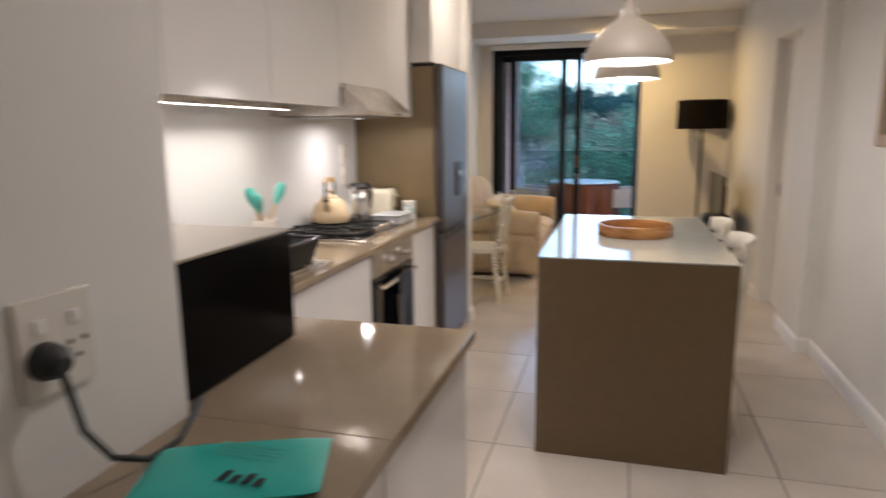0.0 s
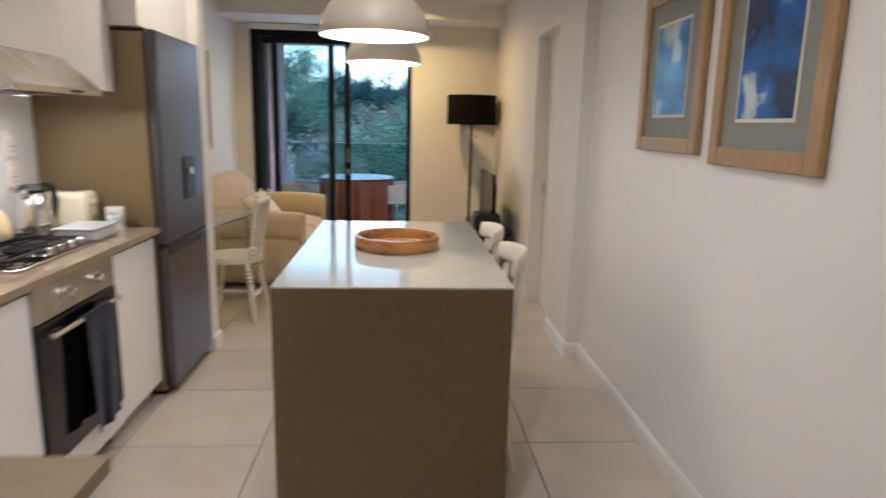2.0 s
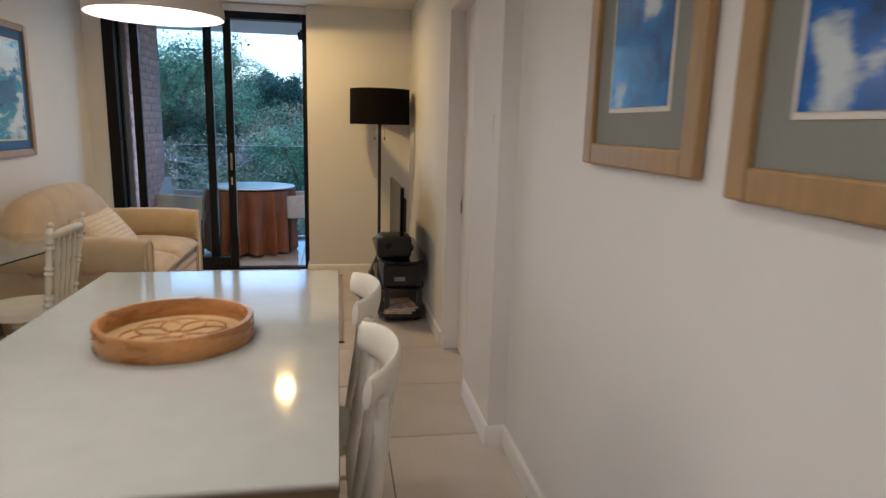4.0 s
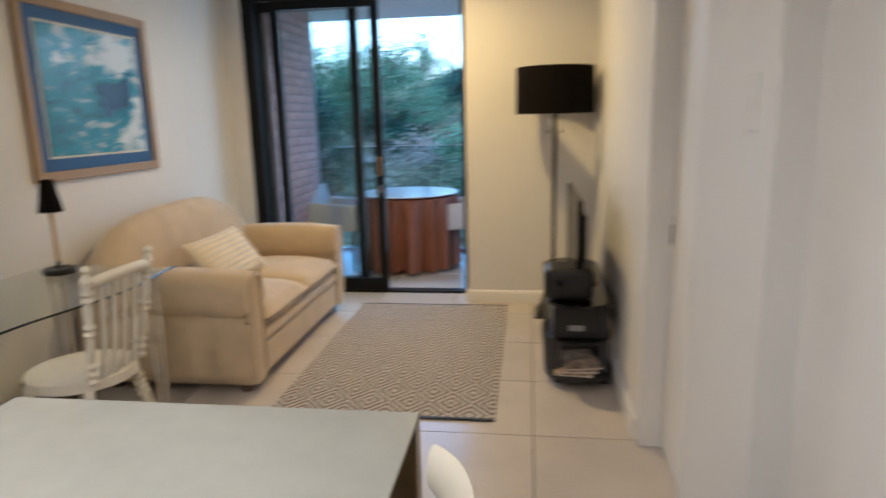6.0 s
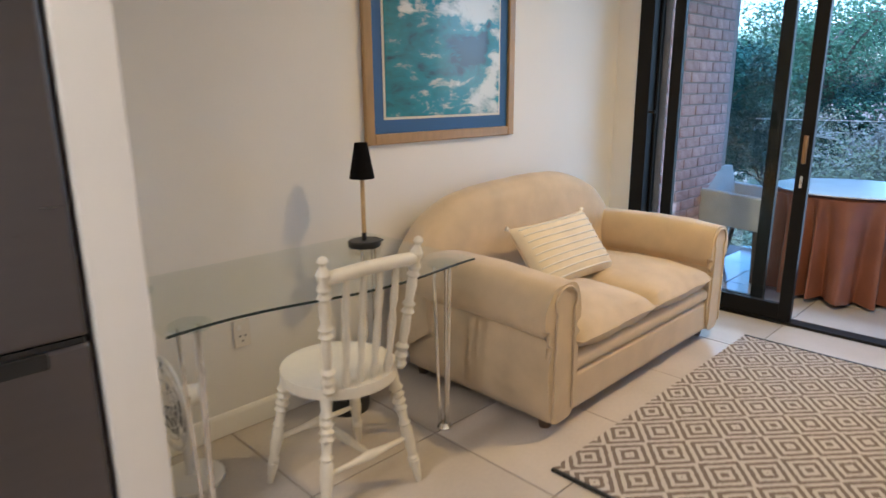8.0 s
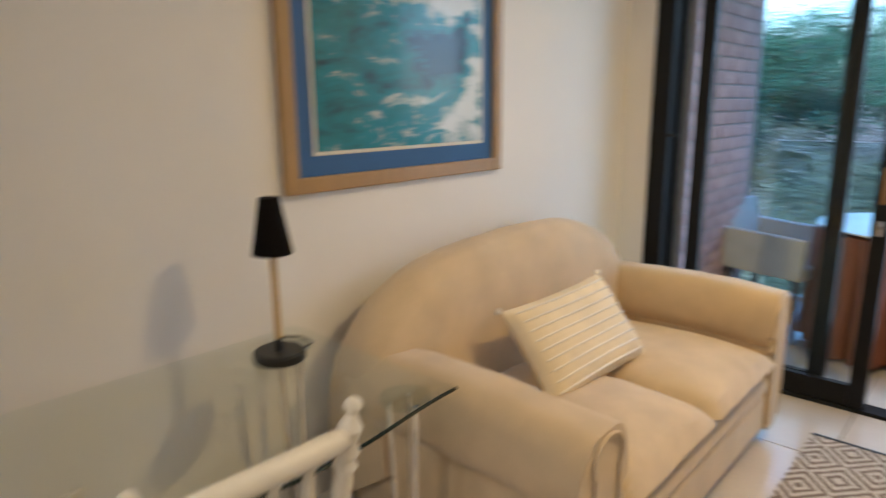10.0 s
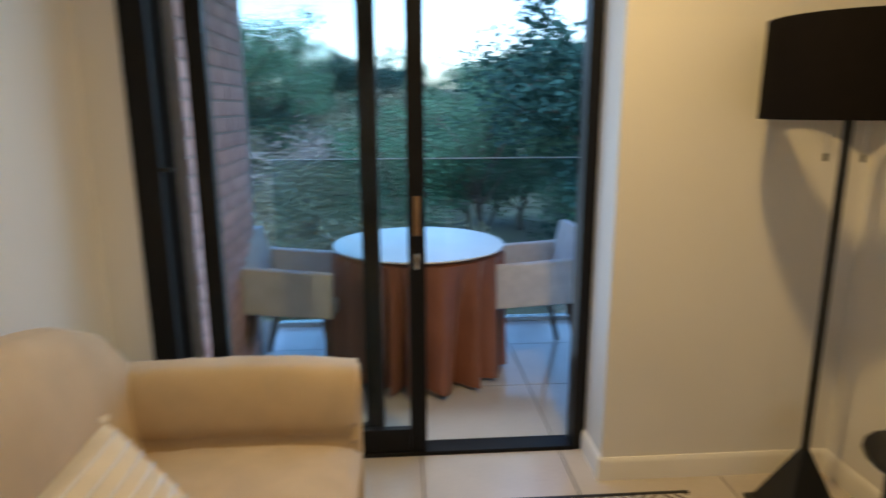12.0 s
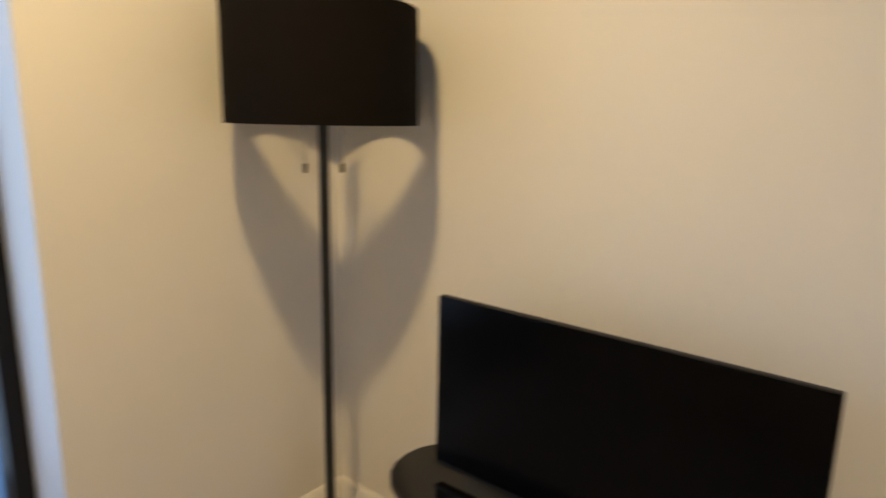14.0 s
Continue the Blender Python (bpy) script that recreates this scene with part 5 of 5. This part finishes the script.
def balcony_chair(at):
    """Faces local +x, back at -x."""
    c = thing("armchair", at, "grey woven balcony tub chair with dark wooden legs", "chair", "balcony chairs")
    part("seat", B(-0.19, 0.24, -0.21, 0.21, 0.38, 0.45, bev=0.02, seg=3), WICKER, c)
    bk2 = prism(B(), [(-0.255, 0.40), (-0.19, 0.40), (-0.28, 0.79), (-0.325, 0.79)], "y", -0.225, 0.225, 0.015, 3)
    part("backrest", bk2, WICKER, c)
    for s in (-1, 1):
        y0, y1 = sorted((s * 0.215, s * 0.275))
        am = prism(B(), [(-0.24, 0.40), (0.24, 0.385), (0.25, 0.63), (-0.27, 0.655)], "y", y0, y1, 0.014, 3)
        part("arm_panel", am, WICKER, c)
        part("leg", tube(B(), [(0.215, s * 0.235, 0.0), (0.205, s * 0.235, 0.40)], [0.016, 0.022], 8), DARK_WD, c)
        part("leg", tube(B(), [(-0.29, s * 0.22, 0.0), (-0.20, s * 0.22, 0.40)], [0.016, 0.022], 8), DARK_WD, c)
    return c


balcony_chair((-0.83, 10.20, 0, -9))
balcony_chair((0.46, 10.28, 0, 184))
ol = thing("outdoor_spotlight", (0.40, 10.5, 2.45), "small black spotlight under the balcony soffit", "lamp")
part("bracket", tube(B(), [(0, 0, 0), (0, 0, -0.03)], 0.02, 10), BLACK_PL, ol)
part("head", B(-0.045, 0.045, -0.05, 0.04, -0.11, -0.03, bev=0.01), BLACK_PL, ol)

# ---- land and trees ----
SOIL = mat("dry_bush_ground", (0.24, 0.205, 0.175), 0.95, var=0.5, scale=0.35, fine=3.0, bump=0.2, tint=(0.15, 0.155, 0.10))
LEAF_D = mat("dark_green_leaves", (0.017, 0.052, 0.046), 0.8, var=0.35, scale=0.9, fine=5, bump=0.0, tint=(0.024, 0.066, 0.054), spec=0.15)
LEAF_M = mat("mid_green_leaves", (0.055, 0.130, 0.082), 0.8, var=0.35, scale=0.8, fine=5, bump=0.0, tint=(0.080, 0.165, 0.098), spec=0.15)
LEAF_O = mat("olive_green_leaves", (0.135, 0.140, 0.095), 0.8, var=0.35, scale=0.8, fine=5, bump=0.0, tint=(0.175, 0.170, 0.115), spec=0.15)
TWIG = mat("grey_brown_twigs", (0.25, 0.21, 0.19), 0.9, var=0.35, scale=2, fine=12, bump=0.02)
BARK = mat("tree_bark", (0.10, 0.08, 0.065), 0.95, var=0.3, scale=6, fine=30, bump=0.1)


def ground_z(x, y):
    d = y - 11.0
    base = -4.0
    if d > 10:
        base += min(1.0, (d - 10) / 60) ** 1.15 * 5.5
    if d > 70:
        base += (d - 70) * 0.03
    return base + 0.5 * noise.noise((x * 0.12, y * 0.12, 0)) + (1.8 * noise.noise((x * 0.03, 3.1, y * 0.02)) if d > 20 else 0) + 0.03 * max(0.0, -x) * (1 if d > 10 else 0)


bm = B()
grid_surface(bm, 90, 110, lambda u, v: ((u - 0.5) * (60 + 700 * v ** 2.2), 11.2 + 600 * v ** 2.2 + 1.0 * v, ground_z((u - 0.5) * (60 + 700 * v ** 2.2), 11.2 + 600 * v ** 2.2 + 1.0 * v)))
structure("ground", bm, SOIL, "dry bush-covered slope below and beyond the balcony", "ground")
structure("ground_near", B(-60, 60, -40, 11.3, -6.5, -4.6), SOIL, "dry earth under the building", "ground")


def tree_mesh(seed, leaf_mat, height, spread, n_leaf, leaf, bare=False):
    """Trunk with limbs, and a crown of many small leaf blades; returns two meshes."""
    rnd = random.Random(seed)
    tb2 = bmesh.new()
    tips = []
    trunk = [Vector((0, 0, -0.4))]
    for k in range(1, 6):
        trunk.append(Vector((rnd.uniform(-0.12, 0.12) * k, rnd.uniform(-0.12, 0.12) * k, height * 0.13 * k)))
    tube(tb2, trunk, [0.17, 0.15, 0.13, 0.11, 0.09, 0.06], 7)
    for k in range(14):
        t0 = rnd.uniform(0.25, 1.0)
        i = min(4, int(t0 * 5))
        p = trunk[i].lerp(trunk[i + 1], t0 * 5 - i)
        a = rnd.uniform(0, 6.283)
        r = spread * rnd.uniform(0.45, 1.0)
        q = Vector((p.x + r * math.cos(a), p.y + r * math.sin(a), min(height * 0.95, p.z + rnd.uniform(0.15, 0.5) * height * (1.1 - 0.5 * r / spread))))
        mid = p.lerp(q, 0.5) + Vector((0, 0, 0.12 * height * rnd.random()))
        tube(tb2, [p, mid, q], [0.07, 0.045, 0.015], 5)
        tips += [q, mid, mid.lerp(q, 0.5)]
        for j in range(4 if not bare else 10):
            s = rnd.uniform(0.35, 1)
            b0 = mid.lerp(q, s)
            b1 = b0 + Vector((rnd.uniform(-1, 1), rnd.uniform(-1, 1), rnd.uniform(-0.1, 0.9))) * spread * 0.35
            tube(tb2, [b0, b0.lerp(b1, 0.6) + Vector((0, 0, 0.05)), b1], [0.02, 0.012, 0.004], 4)
            tips.append(b1)
    tips.append(Vector((trunk[-1].x, trunk[-1].y, height * 0.9)))
    wood = finish(tb2, "trunk", TWIG if bare else BARK)
    verts, faces = [], []
    clumps = [(c, spread * rnd.uniform(0.16, 0.34)) for c in tips]
    for k in range(n_leaf):
        c, cr = clumps[rnd.randrange(len(clumps))]
        v = Vector((rnd.gauss(0, 1), rnd.gauss(0, 1), rnd.gauss(0, 0.8)))
        v = v.normalized() * cr * (rnd.random() ** 0.4)
        p = c + v
        d1 = Vector((rnd.gauss(0, 1), rnd.gauss(0, 1), rnd.gauss(0, 0.6))).normalized()
        d2 = d1.cross(Vector((rnd.gauss(0, 1), rnd.gauss(0, 1), rnd.gauss(0, 1)))).normalized()
        s = leaf * rnd.uniform(0.6, 1.3)
        b0 = len(verts)
        verts += [p - d1 * s, p + d2 * s * 0.5, p + d1 * s, p - d2 * s * 0.5]
        faces.append((b0, b0 + 1, b0 + 2, b0 + 3))
    me = bpy.data.meshes.new("crown")
    me.from_pydata(verts, [], faces)
    me.materials.append(leaf_mat)
    return wood, me


def make_tree(seed, leaf_mat, height, spread, n_leaf, leaf, label, bare=False):
    wood, crown = tree_mesh(seed, leaf_mat, height, spread, n_leaf, leaf, bare)
    t = thing("tree" if not bare else "shrub", (0, 0, -50), label, "tree" if not bare else "shrub", "trees on the slope")
    a = new("trunk", wood)
    a.parent = t
    b = new("crown", crown)
    b.parent = t
    return t


KINDS = [
    make_tree(1, LEAF_D, 5.5, 2.2, 20000, 0.062, "dark green broadleaf tree with dense uneven crown"),
    make_tree(2, LEAF_M, 5.0, 2.3, 17000, 0.046, "mid green bushy tree with an open crown"),
    make_tree(3, LEAF_O, 4.2, 2.2, 15000, 0.046, "olive green bushy tree on the slope"),
    make_tree(4, LEAF_M, 6.5, 2.4, 18000, 0.05, "tall green broadleaf tree with ragged crown"),
    make_tree(5, TWIG, 4.0, 2.0, 1500, 0.06, "bare grey-brown twiggy shrub", bare=True),
]
rnd = random.Random(11)
placed = []


def plant(kind, x, y, s, rz, up=0.0):
    z = ground_z(x, y) - 0.1 + up
    if KINDS[kind].location.z < -40:
        ob = KINDS[kind]
        ob.matrix_world = pose(x, y, z, 0, 0, rz)
    else:
        ob = copy_thing(KINDS[kind], pose(x, y, z, 0, 0, rz))
    ob.scale = (s, s, s)
    placed.append((x, y))
    return ob


for kind, x, y, s, rz in [(0, 5.2, 20.6, 1.45, 10), (3, 2.0, 25, 1.0, 80), (1, -0.5, 24, 0.95, 30), (2, -3.0, 23.0, 0.95, 140), (4, -4.6, 20.0, 0.9, 20), (3, -7.1, 36.0, 1.38, 220),
                          (4, -1.8, 19.0, 0.8, 120), (2, 0.9, 19.5, 0.7, 70), (1, 5.4, 22, 1.1, 300), (0, -9.0, 28, 1.2, 50), (3, 6.5, 27, 1.1, 170)]:
    plant(kind, x, y, s, rz)
for row, (y0, n, half) in enumerate([(18, 10, 10), (30, 14, 17), (38, 16, 22), (47, 18, 28), (58, 20, 35), (70, 22, 42)]):
    for k in range(n):
        x = -half + 2 * half * (k + 0.5) / n + rnd.uniform(-1.2, 1.2)
        y = y0 + rnd.uniform(-2.5, 2.5)
        kind = rnd.choice((0, 1, 1, 2, 3, 4) if row else (2, 4, 4, 2))
        plant(kind, x, y, rnd.uniform(0.75, 1.1) * (0.75 if row == 0 else 1 + 0.07 * row), rnd.uniform(0, 360))

# ---- floor tiles and bricks ----
TS, GAP, X0, Y0 = 0.604, 0.006, -0.194, 3.825


def tiles(parent, x0, x1, y0, y1, z, th, material, skip=()):
    shared = None
    i0, i1 = math.floor((x0 - X0) / TS), math.ceil((x1 - X0) / TS)
    j0, j1 = math.floor((y0 - Y0) / TS), math.ceil((y1 - Y0) / TS)
    for i in range(i0, i1):
        for j in range(j0, j1):
            ax, bx = max(x0, X0 + i * TS) + GAP / 2, min(x1, X0 + (i + 1) * TS) - GAP / 2
            ay, by = max(y0, Y0 + j * TS) + GAP / 2, min(y1, Y0 + (j + 1) * TS) - GAP / 2
            if bx - ax < 0.01 or by - ay < 0.01 or any(sx0 < (ax + bx) / 2 < sx1 and sy0 < (ay + by) / 2 < sy1 for sx0, sx1, sy0, sy1 in skip):
                continue
            full = abs(bx - ax - TS + GAP) < 1e-4 and abs(by - ay - TS + GAP) < 1e-4
            hx, hy = (bx - ax) / 2, (by - ay) / 2
            if full and shared:
                me = shared
            else:
                me = finish(box(bmesh.new(), -hx, hx, -hy, hy, -th, 0, bev=0.0012, seg=1), "tile", material)
                if full:
                    shared = me
            ob = new("tile", me)
            ob.parent = parent
            ob.location = ((ax + bx) / 2, (ay + by) / 2, z + rnd.uniform(-0.0003, 0.0003))


# vary the tiles and bricks piece by piece
def piece_variation(m, amount):
    n, l = m.node_tree.nodes, m.node_tree.links
    b = n["Principled BSDF"]
    src = b.inputs["Base Color"].links[0].from_socket
    info, hsv, mr = n.new("ShaderNodeObjectInfo"), n.new("ShaderNodeHueSaturation"), n.new("ShaderNodeMapRange")
    mr.inputs["To Min"].default_value, mr.inputs["To Max"].default_value = 1 - amount, 1 + amount
    l.new(info.outputs["Random"], mr.inputs["Value"])
    l.new(mr.outputs[0], hsv.inputs["Value"])
    l.new(src, hsv.inputs["Color"])
    l.new(hsv.outputs[0], b.inputs["Base Color"])


piece_variation(TILE, 0.05)
floor_ob = tagged(new("floor"), "large square beige porcelain floor tiles with thin joints", "floor", kind="structure")
tiles(floor_ob, -1.42, 1.60, YS, 9.19, 0.0, 0.010, TILE, skip=((-2, -0.6, -2, 2.0),))
BTILE = mat("balcony_tile", (0.56, 0.54, 0.52), 0.11, var=0.07, scale=3, fine=50, bump=0.003)
piece_variation(BTILE, 0.05)
bfloor = tagged(new("balcony_floor"), "square grey-beige balcony floor tiles", "floor", kind="structure")
tiles(bfloor, -1.10, 2.4, 9.292, 10.90, -0.002, 0.010, BTILE)

BRICK = mat("weathered_facebrick", (0.62, 0.34, 0.31), 0.85, var=0.2, scale=14, fine=120, bump=0.12, tint=(0.66, 0.43, 0.40))
piece_variation(BRICK, 0.13)
bl_full = finish(box(bmesh.new(), -0.05, 0.008, -0.107, 0.107, -0.0325, 0.0325, bev=0.003, seg=1), "brick", BRICK)
bl_half = finish(box(bmesh.new(), -0.05, 0.008, -0.0495, 0.0495, -0.0325, 0.0325, bev=0.003, seg=1), "brick", BRICK)
for course in range(32):
    z = 0.033 + course * 0.0755
    y = 9.295
    if course % 2:
        cells = [(y + 0.0505, bl_half)]
        y += 0.112
    else:
        cells = []
    while y + 0.214 < 10.40:
        cells.append((y + 0.107, bl_full))
        y += 0.225
    if 10.392 - y > 0.09:
        cells.append((y + 0.0495, bl_half))
    for cy, me in cells:
        ob = new("brick", me)
        ob.parent = bw
        ob.location = (-1.106 + rnd.uniform(-0.002, 0.002), cy, z)
